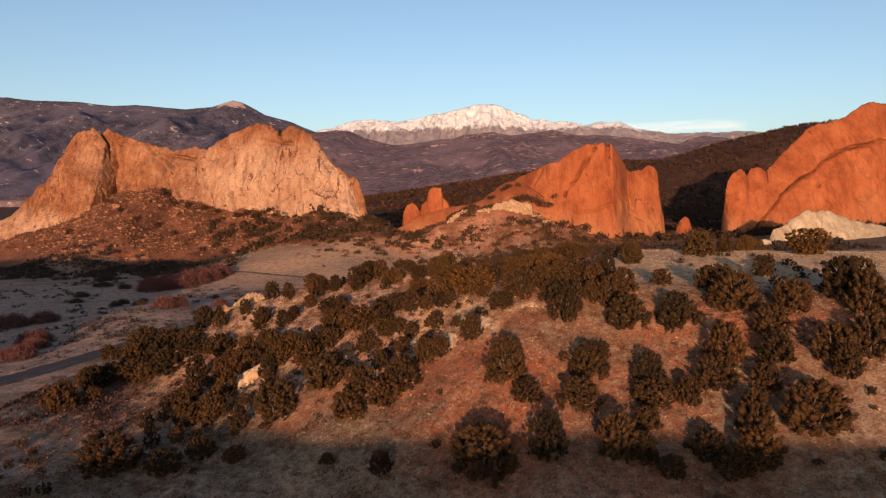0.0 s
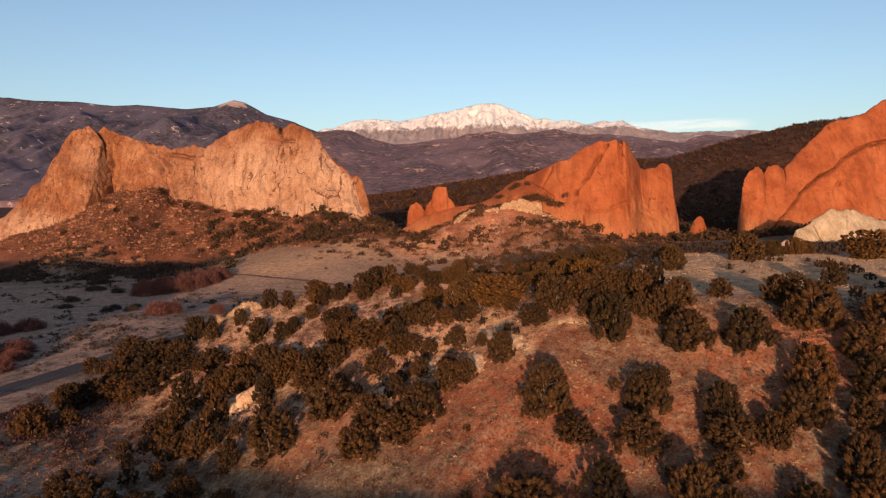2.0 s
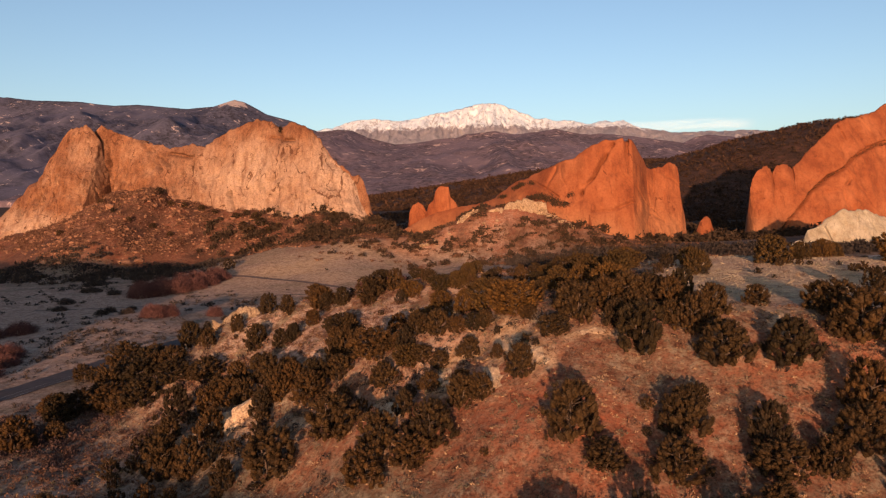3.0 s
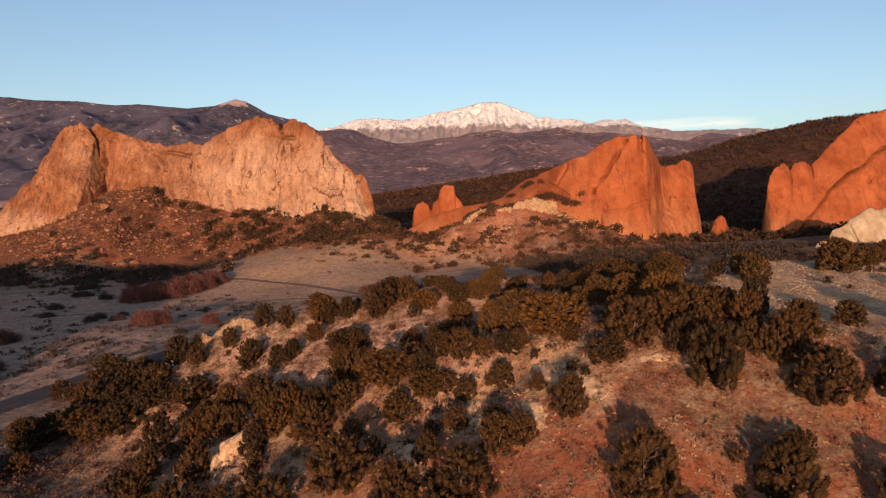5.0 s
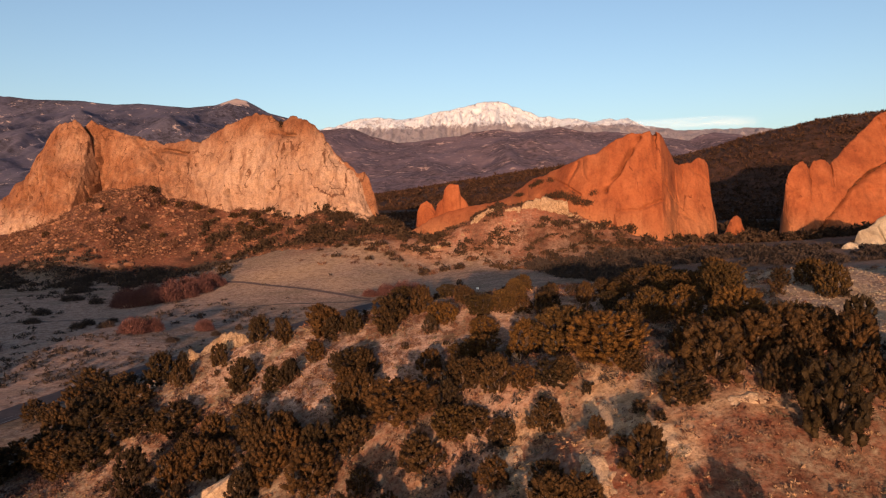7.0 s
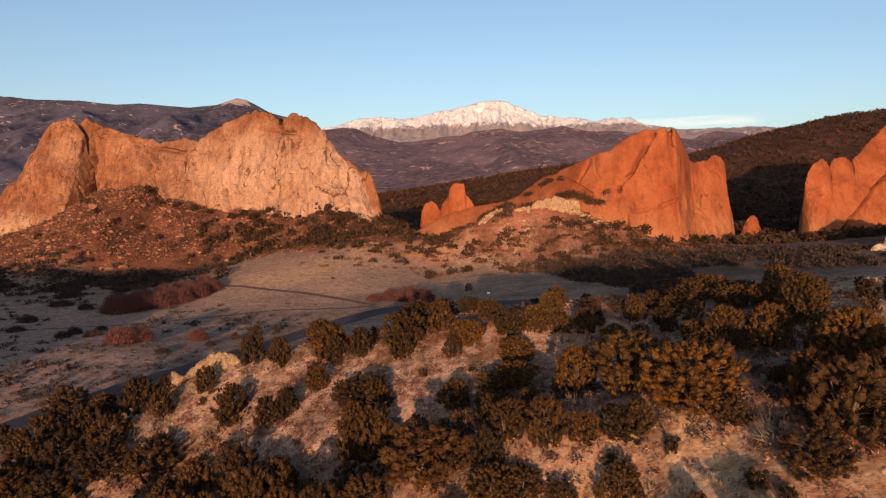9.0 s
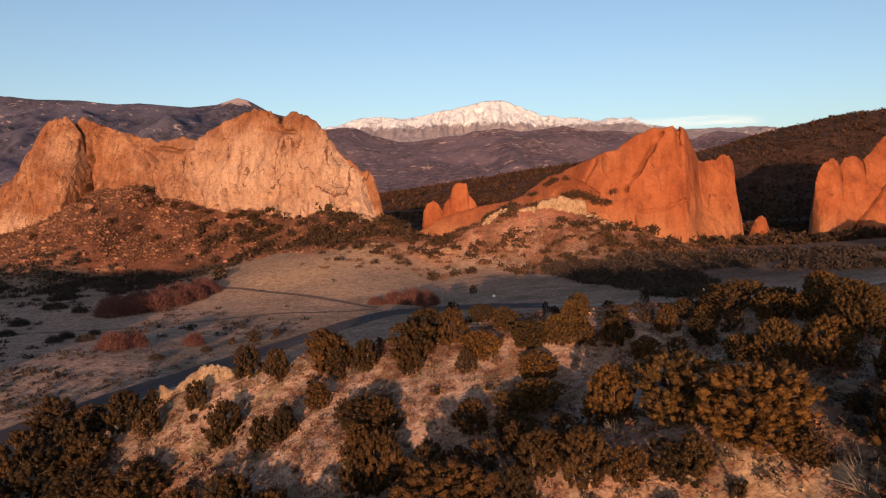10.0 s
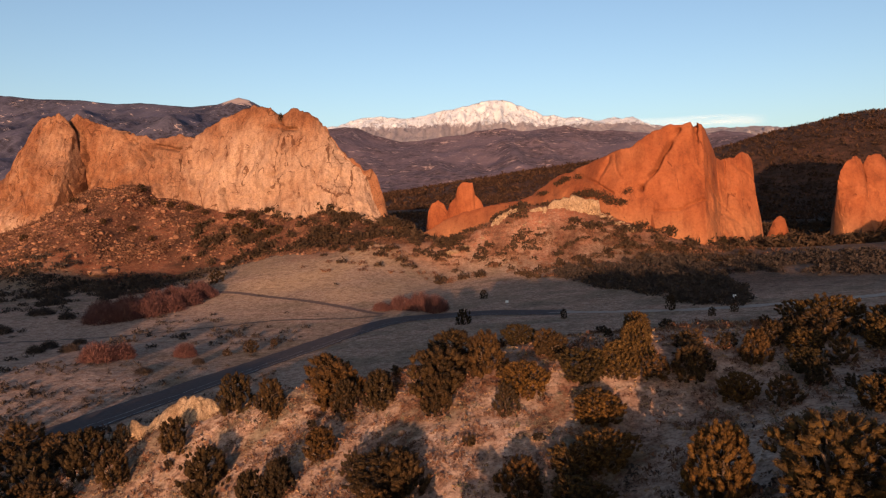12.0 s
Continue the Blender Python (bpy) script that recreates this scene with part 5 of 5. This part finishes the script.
rng = np.random.default_rng(5)
open_meadow = lambda x, y: (outside_mesa(x, y) < -4) & (x - 0.3 * (y - 110) > 20)
near = lambda x, y: (0.35 + 0.65 * patchy(x, y, 8, 301)) * off_road(x, y) * ~open_meadow(x, y)
blades("dry_grass", "tufts of straw-coloured dry grass on the slopes", "grass", scatter(rng, 34000, -60, 75, 56, 165, near, (0.16, 0.44), (0.6, 1.0)), STRAW, 9, rng, 1.2, 0.09)
blades("meadow_grass", "pale standing dry grass on the mesa meadow", "grass", scatter(rng, 26000, 22, 130, 104, 156, lambda x, y: open_meadow(x, y) * (0.5 + 0.5 * patchy(x, y, 6, 352)), (0.14, 0.28), (0.6, 1.0)), PALE_STRAW, 7, rng, 1.4, 0.08)
nose = lambda x, y: (0.3 + 0.9 * patchy(x, y, 5, 302) + 1.2 * bump(x, y, -32, 132, 20, 20)) * np.where(open_meadow(x, y), 0.04, 1)
blades("ridge_brush", "low brown leafless brush on the ridge", "shrub", scatter(rng, 19000, -70, 75, 58, 165, nose, (0.2, 0.72), (0.6, 1.0)), TWIGS, 30, rng, 0.8, 0.078, True)
blades("sagebrush", "grey-green sagebrush on the ridge", "shrub", scatter(rng, 5600, -70, 75, 58, 165, lambda x, y: (0.25 + 0.8 * patchy(x, y, 6, 303) + 0.5 * (y < 88)) * np.where(open_meadow(x, y), 0.04, 1), (0.2, 0.6), (0.7, 1.0)), SAGE, 40, rng, 0.8, 0.07, True)
flank = lambda x, y: np.clip((-36 - x) / 10, 0, 1) * np.clip((y - 106) / 8, 0, 1) * np.clip((142 - y) / 10, 0, 1) * (0.2 + 0.8 * patchy(x, y, 7, 344, -0.15, 0.25)) * off_road(x, y)
blades("flank_thicket", "purple-brown leafless thicket low on the flank", "shrub", scatter(rng, 3400, -84, -34, 92, 142, flank, (0.4, 1.1), (0.6, 0.9)), PURPLE_TWIGS, 40, rng, 0.8, 0.085, True)
under = lambda x, y: (bump(x, y, 2, 114, 20, 9) + 0.8 * bump(x, y, 47, 96, 16, 16) + 0.5 * bump(x, y, -22, 104, 14, 10)) * (0.1 + 0.9 * patchy(x, y, 4, 361, -0.1, 0.25)) * ~open_meadow(x, y)
blades("undergrowth", "dark leafless scrub between the junipers", "shrub", scatter(rng, 5200, -46, 66, 80, 136, under, (0.3, 0.95), (0.5, 0.9)), DARK_TWIGS, 44, rng, 0.8, 0.085, True)
verge = lambda x, y: np.clip((150 - np.abs(y - 190) * 3) / 60, 0, 1) * (0.15 + 0.85 * patchy(x, y, 8, 343, -0.1, 0.3)) * off_road(x, y)
blades("roadside_brush", "small brown bushes on the dry bank beside the road", "shrub", scatter(rng, 1500, -130, -62, 135, 248, verge, (0.3, 0.9), (0.7, 1.0)), DARK_TWIGS, 24, rng, 0.8, 0.12, True)
hill = lambda x, y: (1 - np.clip(2 * bump(x, y, 20, 386, 17, 3.5), 0, 0.9)) * np.clip(bump(x, y, 14, 390, 75, 27) * 1.6, 0, 1) * (0.25 + 0.75 * patchy(x, y, 9, 304, -0.1, 0.3))
blades("hill_brush", "rust-brown oak brush covering the red hill", "shrub", scatter(rng, 2600, -90, 110, 345, 425, hill, (0.8, 2.4), (0.5, 0.8)), TWIGS, 40, rng, 0.8, 0.1, True)
blades("hill_junipers", "small dark junipers dotted over the red hill", "shrub", scatter(rng, 1500, -90, 110, 345, 425, hill, (1.2, 3.2), (0.6, 0.9)), SHRUBS_FAR, 70, rng, 0.8, 0.11, True)
talus = lambda x, y: np.clip((height(x, y, False) - 27) / 6, 0, 1) * (0.25 + 0.75 * patchy(x, y, 16, 305))
blades("talus_brush", "brown brush growing between the talus stones", "shrub", scatter(rng, 8000, -330, -50, 385, 470, talus, (0.7, 2.0), (0.6, 0.9)), TWIGS, 34, rng, 0.8, 0.1, True)
blades("talus_junipers", "dark junipers along the foot of the pale rock", "shrub", scatter(rng, 2000, -165, -42, 402, 458, lambda x, y: talus(x, y) * patchy(x, y, 12, 340, -0.2, 0.15) + 0.02, (1.5, 3.6), (0.9, 1.2)), SHRUBS_FAR, 60, rng, 0.8, 0.11, True)
flat = lambda x, y: (0.1 + 0.9 * patchy(x, y, 22, 306, 0.05, 0.3)) * off_road(x, y) * np.clip(1 - 2.2 * bump(x, y, -82, 340, 44, 40), 0.02, 1)
blades("valley_brush", "dark low brush across the shaded valley floor", "shrub", scatter(rng, 2600, -330, -60, 180, 400, flat, (0.6, 1.8), (0.5, 0.9)), DARK_TWIGS, 40, rng, 0.7, 0.1, True)
band = lambda x, y: np.clip((y - 335) / 40, 0, 1) * (0.3 + 0.7 * patchy(x, y, 16, 341, -0.2, 0.2)) * np.clip((-118 - x) / 12, 0, 1)
blades("shade_brush", "dark brush massed along the foot of the talus", "shrub", scatter(rng, 1500, -330, -115, 335, 404, band, (1.4, 3.4), (0.4, 0.7)), DARK_TWIGS, 44, rng, 0.7, 0.11, True)
def wood(x, y):
    near_edge = np.interp(x, [9, 14, 19, 22, 30, 35, 41, 48, 53, 59, 63, 76, 86, 101, 175], [350, 340, 333, 316, 303, 285, 271, 264, 265, 282, 318, 318, 305, 296, 290])
    far_edge = np.interp(x, [10, 38, 62, 85, 120, 175], [360, 362, 368, 366, 350, 340])
    glades = np.clip(0.6 + 2.4 * fbm(x / 22, y / 9, 0, 3, 342), 0, 1)
    return np.clip((x - 8) / 5, 0, 1) * np.clip((y - near_edge) / 5, 0, 1) * np.clip((far_edge - y) / 6, 0, 1) * np.where(x < 62, 1, glades) * np.clip((175 - x) / 30, 0, 1)


# dark twig colour also stands in for shade on the thicket's upper part
blades("bare_thicket", "dense grey-brown leafless thicket below the red rock", "shrub", scatter(rng, 5200, 0, 200, 250, 372, wood, (1.3, 2.7), (0.55, 0.85)), DARK_TWIGS, 70, rng, 0.9, 0.085, True)
blades("gap_woods", "dark scrub trees filling the gap between the red rocks", "shrub", scatter(rng, 1500, 60, 240, 385, 520, lambda x, y: 0.7 + 0 * x, (1.8, 3.6), (0.9, 1.3)), SHRUBS_FAR, 40, rng, 0.9, 0.12, True)
far = lambda x, y: np.where(x > 40, np.where(y < 760, 0.7, 0.35), 0.25) + 0.5 * patchy(x, y, 60, 307)
blades("far_woods", "dark scrub woods on the hills behind the rocks", "shrub", scatter(rng, 42000, -250, 640, 560, 1100, far, (1.3, 3.2), (0.7, 1.1)), HILL_WOODS, 7, rng, 0.7, 0.18, True)
blades("far_foothill_woods", "dark pine woods on the low foothill behind the spires", "shrub", scatter(rng, 16000, -420, 420, 1180, 1620, lambda x, y: 0.15 + 0.85 * patchy(x, y, 50, 351, -0.2, 0.3), (2.5, 5.0), (0.8, 1.3)), HILL_WOODS, 7, rng, 0.7, 0.2, True)


def rock_brush(rock, chosen, name, label, keep, size):
    """Dark scrub rooted on the face of a rock, wherever chosen(x, y, z) holds."""
    v = np.empty(3 * len(rock.data.vertices), np.float32)
    rock.data.vertices.foreach_get("co", v)
    v = v.reshape(-1, 3)
    spots = v[chosen(v[:, 0], v[:, 1], v[:, 2])]
    spots = spots[rng.random(len(spots)) < keep]
    per = 26
    r = rng.uniform(*size, (len(spots), 1, 1))
    at = spots[:, None, :] + rng.normal(size=(len(spots), per, 3)) * r * np.array([0.8, 0.5, 0.5])
    tri = at[:, :, None, :] + rng.normal(size=(len(spots), per, 3, 3)) * 0.22 * r[..., None]
    me = mesh_of(name, tri.reshape(-1, 3), np.arange(len(spots) * per * 3).reshape(-1, 3), SHRUBS_FAR, False)
    tagged(new(name, me), label, "shrub", kind="stuff")


def in_crack(x, y, z):
    gap = np.interp(x, [a for a, _ in SLANT], [b for _, b in SLANT]) - z
    return (gap > 0.3) & (gap < 2.0) & (x > 164) & (x < 296) & (y < 452)


def on_shoulder(x, y, z):
    near = sum(bump(x, z, cx, cz, rx, rz) for cx, cz, rx, rz in SHOULDER)
    return (near > 0.45) & (y < np.interp(x, [-60, 0, 34, 56], [452, 436, 412, 400]))


SHOULDER = [(32.1, 60.5, 3.2, 1.8), (28.3, 59.3, 2.6, 1.2), (36.5, 59, 2.6, 1.6), (40, 57, 2.6, 1.6), (44, 55.8, 2.6, 1.4), (47.6, 61, 2.0, 1.5), (29, 67.8, 1.4, 1.3), (23.8, 67, 1.8, 1.2), (20.9, 65.3, 1.6, 0.9), (13, 60.5, 3.0, 0.9)]
rock_brush(camel, in_crack, "ledge_brush", "dark scrub rooted along the slanting ledge of the red wall", 0.75, (0.35, 0.8))
rock_brush(gateway, on_shoulder, "shoulder_brush", "dark scrub rooted on the shoulder of the red rock", 0.5, (0.5, 1.2))


def stones(name, label, spots, mat, rng):
    """Small angular stones in one mesh. spots: rows of x, y, half size, height."""
    v, fa = ICO1
    s = np.asarray(spots, float)
    z = height(s[:, 0], s[:, 1])
    w = v[None] * rng.uniform(0.6, 1.15, (len(s), len(v), 1)) * np.stack([s[:, 2], s[:, 2], s[:, 3]], -1)[:, None, :] + np.stack([s[:, 0], s[:, 1], z], -1)[:, None, :]
    f = fa[None] + (np.arange(len(s)) * len(v))[:, None, None]
    return tagged(new(name, mesh_of(name, w.reshape(-1, 3), f.reshape(-1, 3), mat, False)), label, "stones", kind="stuff")


TALUS_ROCK = speckled("talus_stone", [(0.3, (0.11, 0.05, 0.03)), (0.7, (0.27, 0.14, 0.09))], 0.5, 0.9, 0.1, True)
stones("talus_stones", "broken red-brown stones on the talus", scatter(rng, 15000, -330, -80, 385, 474, talus, (0.25, 1.15), (0.5, 0.9)), TALUS_ROCK, rng)
stones("ridge_stones", "small pale stones on the near slopes", scatter(rng, 1400, -70, 75, 52, 165, lambda x, y: 0.2 + 0.8 * patchy(x, y, 9, 309), (0.05, 0.16), (0.4, 0.7)), TALUS_ROCK, rng)


# ---- bushes, lone trees and boulders of the valley ----
def twig_bush(name, label, category, rng, mat, per=420, dome=0.8, thick=0.02):
    """A leafless bush of unit radius and height: a few stems and a dome of fine twigs."""
    ob = new(name)
    stems = []
    for _ in range(7):
        a, lean = rng.uniform(0, 6.28), rng.uniform(0.15, 0.55)
        d = np.array([math.cos(a) * lean, math.sin(a) * lean, 0.8])
        stems.append(limb_tube([(0, 0, -0.06), d * 0.35 + rng.normal(size=3) * 0.03, d * 0.8], [0.03, 0.02, 0.006], 4))
    v, f = joined(stems)
    part("stem_cluster", mesh_of("stem_cluster", v, f, BARK), ob)
    d = rng.normal(size=(per, 3))
    d[:, 2] = np.abs(d[:, 2]) * dome + 0.1
    d /= np.linalg.norm(d, axis=1, keepdims=True)
    lumps = 1 + 0.22 * fbm(d[:, 0] * 2.2, d[:, 1] * 2.2, d[:, 2] * 2.2, 3, int(rng.integers(1000)))
    tip = d * (lumps * rng.uniform(0.7, 1.05, per))[:, None]
    root = tip - (0.6 * d + 0.5 * rng.normal(size=(per, 3)) + np.array([0, 0, 0.5])) * rng.uniform(0.12, 0.3, (per, 1))
    root[:, 2] = np.maximum(root[:, 2], 0.0)
    side = np.cross(d, rng.normal(size=(per, 3)))
    side /= np.linalg.norm(side, axis=1, keepdims=True)
    w = thick * rng.uniform(0.6, 1.5, (per, 1))
    tri = np.stack([root - side * w, root + side * w, tip], 1).reshape(-1, 3)
    part("twig_crown", mesh_of("twig_crown", tri, np.arange(3 * per).reshape(-1, 3), mat, False), ob)
    return tagged(ob, label, category)


def put_copies(first_ob, rows, group, rng):
    """rows: x, y, radius, height. The first row takes the thing itself."""
    tagged(first_ob, group=group)
    poses = []
    for x, y, r, h in rows:
        poses.append(Matrix.Translation((x, y, float(height(x, y)[0]) - 0.04 * h)) @ Matrix.Rotation(rng.uniform(0, 6.28), 4, "Z") @ Matrix.Diagonal((r, r * rng.uniform(0.85, 1.15), h, 1)))
    for m in poses[1:]:
        copy_thing(first_ob, m)
    first_ob.matrix_basis = poses[0]


rng = np.random.default_rng(19)
put_copies(twig_bush("willow_bush", "reddish leafless willow bush in the shaded meadow", "bush", rng, RED_TWIGS, 3000, 0.8, 0.013),
           [(-136, 296, 6.5, 5.7), (-130, 299, 6.0, 6.1), (-125, 304, 6.2, 6.2), (-121, 310, 6.0, 5.9), (-118, 318, 6.2, 5.7), (-116, 328, 5.5, 5.1), (-141, 306, 6.0, 5.8), (-135, 311, 6.5, 6.5),
            (-129, 317, 6.5, 6.8), (-126, 327, 6.2, 6.2), (-121, 335, 5.5, 5.4), (-102, 232, 4.6, 4.6), (-99, 236, 3.6, 3.8), (-87, 243, 2.9, 3.6), (-142, 211, 6.0, 4.5), (-136, 219, 5.0, 4.0),
            (-110, 166, 4.5, 3.6), (-118, 186, 5.0, 4.0), (-113, 178, 3.6, 3.0), (-48, 300, 3.2, 3.0), (-42, 302, 4.2, 4.6), (-36, 300, 5.0, 6.0), (-31, 297, 4.6, 5.4)], "willows of the meadow", rng)
put_copies(twig_bush("oak_brush", "dark brown leafless oak brush at the meadow edge", "bush", rng, DARK_TWIGS, 1800, 0.8, 0.016),
           [(-129, 251, 2.6, 2.4), (-129, 257, 2.8, 2.6), (-120, 251, 2.6, 2.2), (-124, 262, 2.2, 1.8), (-81, 236, 1.6, 1.6), (-89, 226, 2.4, 1.2), (-150, 262, 3.0, 2.2), (-158, 280, 4.0, 2.6), (-150, 300, 3.4, 2.4),
            (-165, 310, 4.5, 2.6), (-175, 330, 5.0, 3.0), (-160, 345, 4.5, 2.8), (-150, 355, 4.0, 2.6), (-185, 352, 5.0, 3.0), (-172, 366, 5.2, 3.2), (-158, 374, 4.6, 3.0), (-146, 382, 4.0, 2.6),
            (-195, 372, 5.2, 3.2), (-182, 384, 5.0, 3.2), (-168, 390, 4.6, 3.0)], "oak brush of the meadow", rng)

LONE = [(-121, 353, 5.2, 5.6), (-21.7, 271, 4.6, 4.2), (-16, 316, 3.2, 2.6), (33, 268, 4.4, 2.6), (5, 268, 2.8, 1.8), (40, 257, 2.4, 2.0), (46, 259, 2.2, 2.0), (-73, 248.5, 3.2, 3.2), (-69, 254, 2.0, 1.6), (-77.6, 245, 1.8, 2.0),
        (92, 196, 6.5, 6.0), (98, 198, 7.5, 7.5), (106, 199, 6.5, 6.0), (115, 203, 6.5, 7.0), (84, 393, 6.5, 4.0), (88, 391, 5.0, 3.4), (64, 386, 5.5, 5.0), (112, 392, 6.0, 5.0)]
for x, y, h, w in LONE:
    k = 2 + int(rng.integers(2)) if w < 0.8 * h else int(rng.integers(2))
    m = Matrix.Translation((x, y, float(height(x, y)[0]) - 0.05 * h)) @ Matrix.Rotation(rng.uniform(0, 6.28), 4, "Z") @ Matrix.Diagonal((w, w, h, 1))
    base = KINDS[k]
    one = copy_thing(base, Matrix.Identity(4))
    one.matrix_basis = m
    tagged(one, "lone dark juniper on the valley floor" if y > 210 else "broad dark juniper at the edge of the mesa", group="lone trees")

pine = copy_thing(KINDS[2], Matrix.Identity(4))
pine.matrix_basis = Matrix.Translation((-128.5, 477.5, 103.5)) @ Matrix.Diagonal((2.6, 2.6, 4.2, 1))
tagged(pine, "small pine rooted in a notch of the pale rock", group="lone trees")

# single dark junipers on the upper talus and along the foot of the pale rock
TALUS_TREES = [(-196, 462, 3.6), (-188, 464, 3.2), (-176, 462, 4.0), (-167, 460, 3.4), (-205, 466, 4.2), (-152, 455, 3.6), (-146, 458, 3.2), (-138, 452, 4.4), (-131, 456, 3.6), (-124, 458, 4.6), (-116, 455, 4.2), (-108, 452, 5.0),
               (-101, 450, 4.2), (-95, 446, 4.8), (-88, 444, 4.0), (-142, 440, 5.0), (-136, 436, 4.6), (-131, 441, 5.2), (-126, 434, 4.4), (-120, 438, 4.0), (-236, 452, 3.2), (-222, 440, 3.0), (-250, 430, 3.4), (-207, 428, 3.0), (-196, 436, 3.2), (-183, 430, 2.8)]
for x, y, h in TALUS_TREES:
    w = h * rng.uniform(0.95, 1.4)
    one = copy_thing(KINDS[int(rng.integers(2))], Matrix.Identity(4))
    one.matrix_basis = Matrix.Translation((x, y, float(height(x, y)[0]) - 0.05 * h)) @ Matrix.Rotation(rng.uniform(0, 6.28), 4, "Z") @ Matrix.Diagonal((w, w, h, 1))
    tagged(one, "dark juniper growing on the talus below the pale rock", group="talus junipers")

# seedlings between the larger trees
small = scatter(rng, 520, -66, 62, 66, 160, lambda x, y: 0.12 + 0.6 * patchy(x, y, 13, 330), (0.4, 0.95), (1.0, 1.6))[:170]
for k in range(2):
    put_copies(YOUNG[k], [(x, y, 2 * r, h) for x, y, r, h in small[k::2]], "young junipers", rng)

BOULDERS = [lump("boulder", (1, 0.9, 0.75), TALUS_ROCK, 400 + k, ICO2, 0.8, 0.35) for k in range(4)]
spots = scatter(rng, 420, -320, -130, 392, 468, talus, (0.6, 1.7), (0.6, 0.9))[:130]
spots = np.concatenate([[(-194, 399, 3.8, 2.8), (-189, 402, 2.4, 1.6), (-228, 448, 3.0, 2.0)], spots])
for k, (x, y, r, h) in enumerate(spots):
    ob = new("boulder", BOULDERS[k % 4])
    ob.matrix_basis = Matrix.Translation((x, y, float(height(x, y)[0]) + 0.15 * h)) @ Matrix.Rotation(rng.uniform(0, 6.28), 4, "Z") @ Matrix.Diagonal((r, r, h, 1))
    tagged(ob, "red-brown sandstone boulder lying on the talus", "boulder", "talus boulders")
PALE_BOULDERS = [lump("boulder", (1, 0.9, 0.75), TAN_ROCK, 420 + k, ICO2, 0.8, 0.35) for k in range(3)]
slide = [(rng.uniform(35, 48), rng.uniform(-2.5, 2.5), rng.uniform(0.4, 1.1)) for k in range(22)] + [(-29.5, -6, 1.7), (-27, -6.4, 1.3), (-23, -6, 1.5), (1.9, -4, 0.8), (8.9, -4, 0.9), (-16, -4, 0.9)]
for k, (x, dy, r) in enumerate(slide):              # stones that slid from the ledge, down the end of the hill
    y = float(np.interp(x, [-30, 35, 48], [388, 388.5, 382])) + dy
    ob = new("boulder", PALE_BOULDERS[k % 3])
    ob.matrix_basis = Matrix.Translation((x, y, float(height(x, y)[0]) + 0.2 * r)) @ Matrix.Rotation(rng.uniform(0, 6.28), 4, "Z") @ Matrix.Diagonal((r, r, 0.8 * r, 1))
    tagged(ob, "cream sandstone boulder lying on the red hill", "boulder", "boulders of the red hill")


def dead_shrub(name, label, seed):
    """A leafless grey shrub of forked limbs, unit size."""
    r = np.random.default_rng(seed)
    ob = new(name)
    for _ in range(9):
        a, up = r.uniform(0, 6.28), r.uniform(0.35, 0.9)
        d = np.array([math.cos(a), math.sin(a), up * 1.3])
        d /= np.linalg.norm(d)
        mid = d * 0.5 + r.normal(size=3) * 0.05
        pieces = [limb_tube([(0, 0, -0.05), mid, d + r.normal(size=3) * 0.1], [0.028, 0.018, 0.004], 4)]
        for _ in range(4):
            e = d + r.normal(size=3) * 0.4
            pieces.append(limb_tube([mid * r.uniform(0.7, 1.3), mid + e * 0.25, mid + e * 0.5], [0.012, 0.009, 0.003], 4))
        v, f = joined(pieces)
        part("limb", mesh_of("limb", v, f, DEAD_WOOD), ob)
    return tagged(ob, label, "shrub")


put_copies(dead_shrub("dead_shrub", "grey leafless dead shrub on the slope", 8), [(1.5, 99.5, 1.6, 1.4), (5.1, 101.2, 2.0, 2.0), (9, 101, 1.3, 1.1), (16, 104, 1.4, 1.2), (-12, 113, 1.2, 1.3), (-5, 112, 1.1, 1.2), (26, 97, 1.2, 1.0), (-19, 124, 1.2, 1.3)], "dead shrubs", rng)

# small white road sign beside the junction
SIGN_WHITE = speckled("sign_white", [(0.3, (0.7, 0.7, 0.68)), (0.7, (0.8, 0.8, 0.8))], 2.0, 0.5)
STEEL = speckled("galvanised_steel", [(0.3, (0.25, 0.25, 0.25)), (0.7, (0.35, 0.35, 0.35))], 4.0, 0.5)


def box_mesh(name, sx, sy, sz, mat, lift=0.0):
    bm = bmesh.new()
    bmesh.ops.create_cube(bm, size=1.0, matrix=Matrix.Translation((0, 0, lift)) @ Matrix.Diagonal((sx, sy, sz, 1)))
    bmesh.ops.bevel(bm, geom=bm.edges[:], offset=min(sx, sy, sz) * 0.15, segments=1, affect="EDGES")
    me = bpy.data.meshes.new(name)
    bm.to_mesh(me)
    bm.free()
    me.materials.append(mat)
    return me


for x, y in ((-41, 302), (-9, 294), (50, 270)):
    sign = new("road_sign")
    sign.matrix_basis = Matrix.Translation((x, y, float(height(x, y)[0])))
    part("post", box_mesh("post", 0.08, 0.08, 2.2, STEEL, 1.0), sign, "thin steel post")
    part("panel", box_mesh("panel", 0.9, 0.06, 0.7, SIGN_WHITE, 1.75), sign, "blank white panel")
    tagged(sign, "small white road sign on a steel post beside the road", "sign", "road signs")
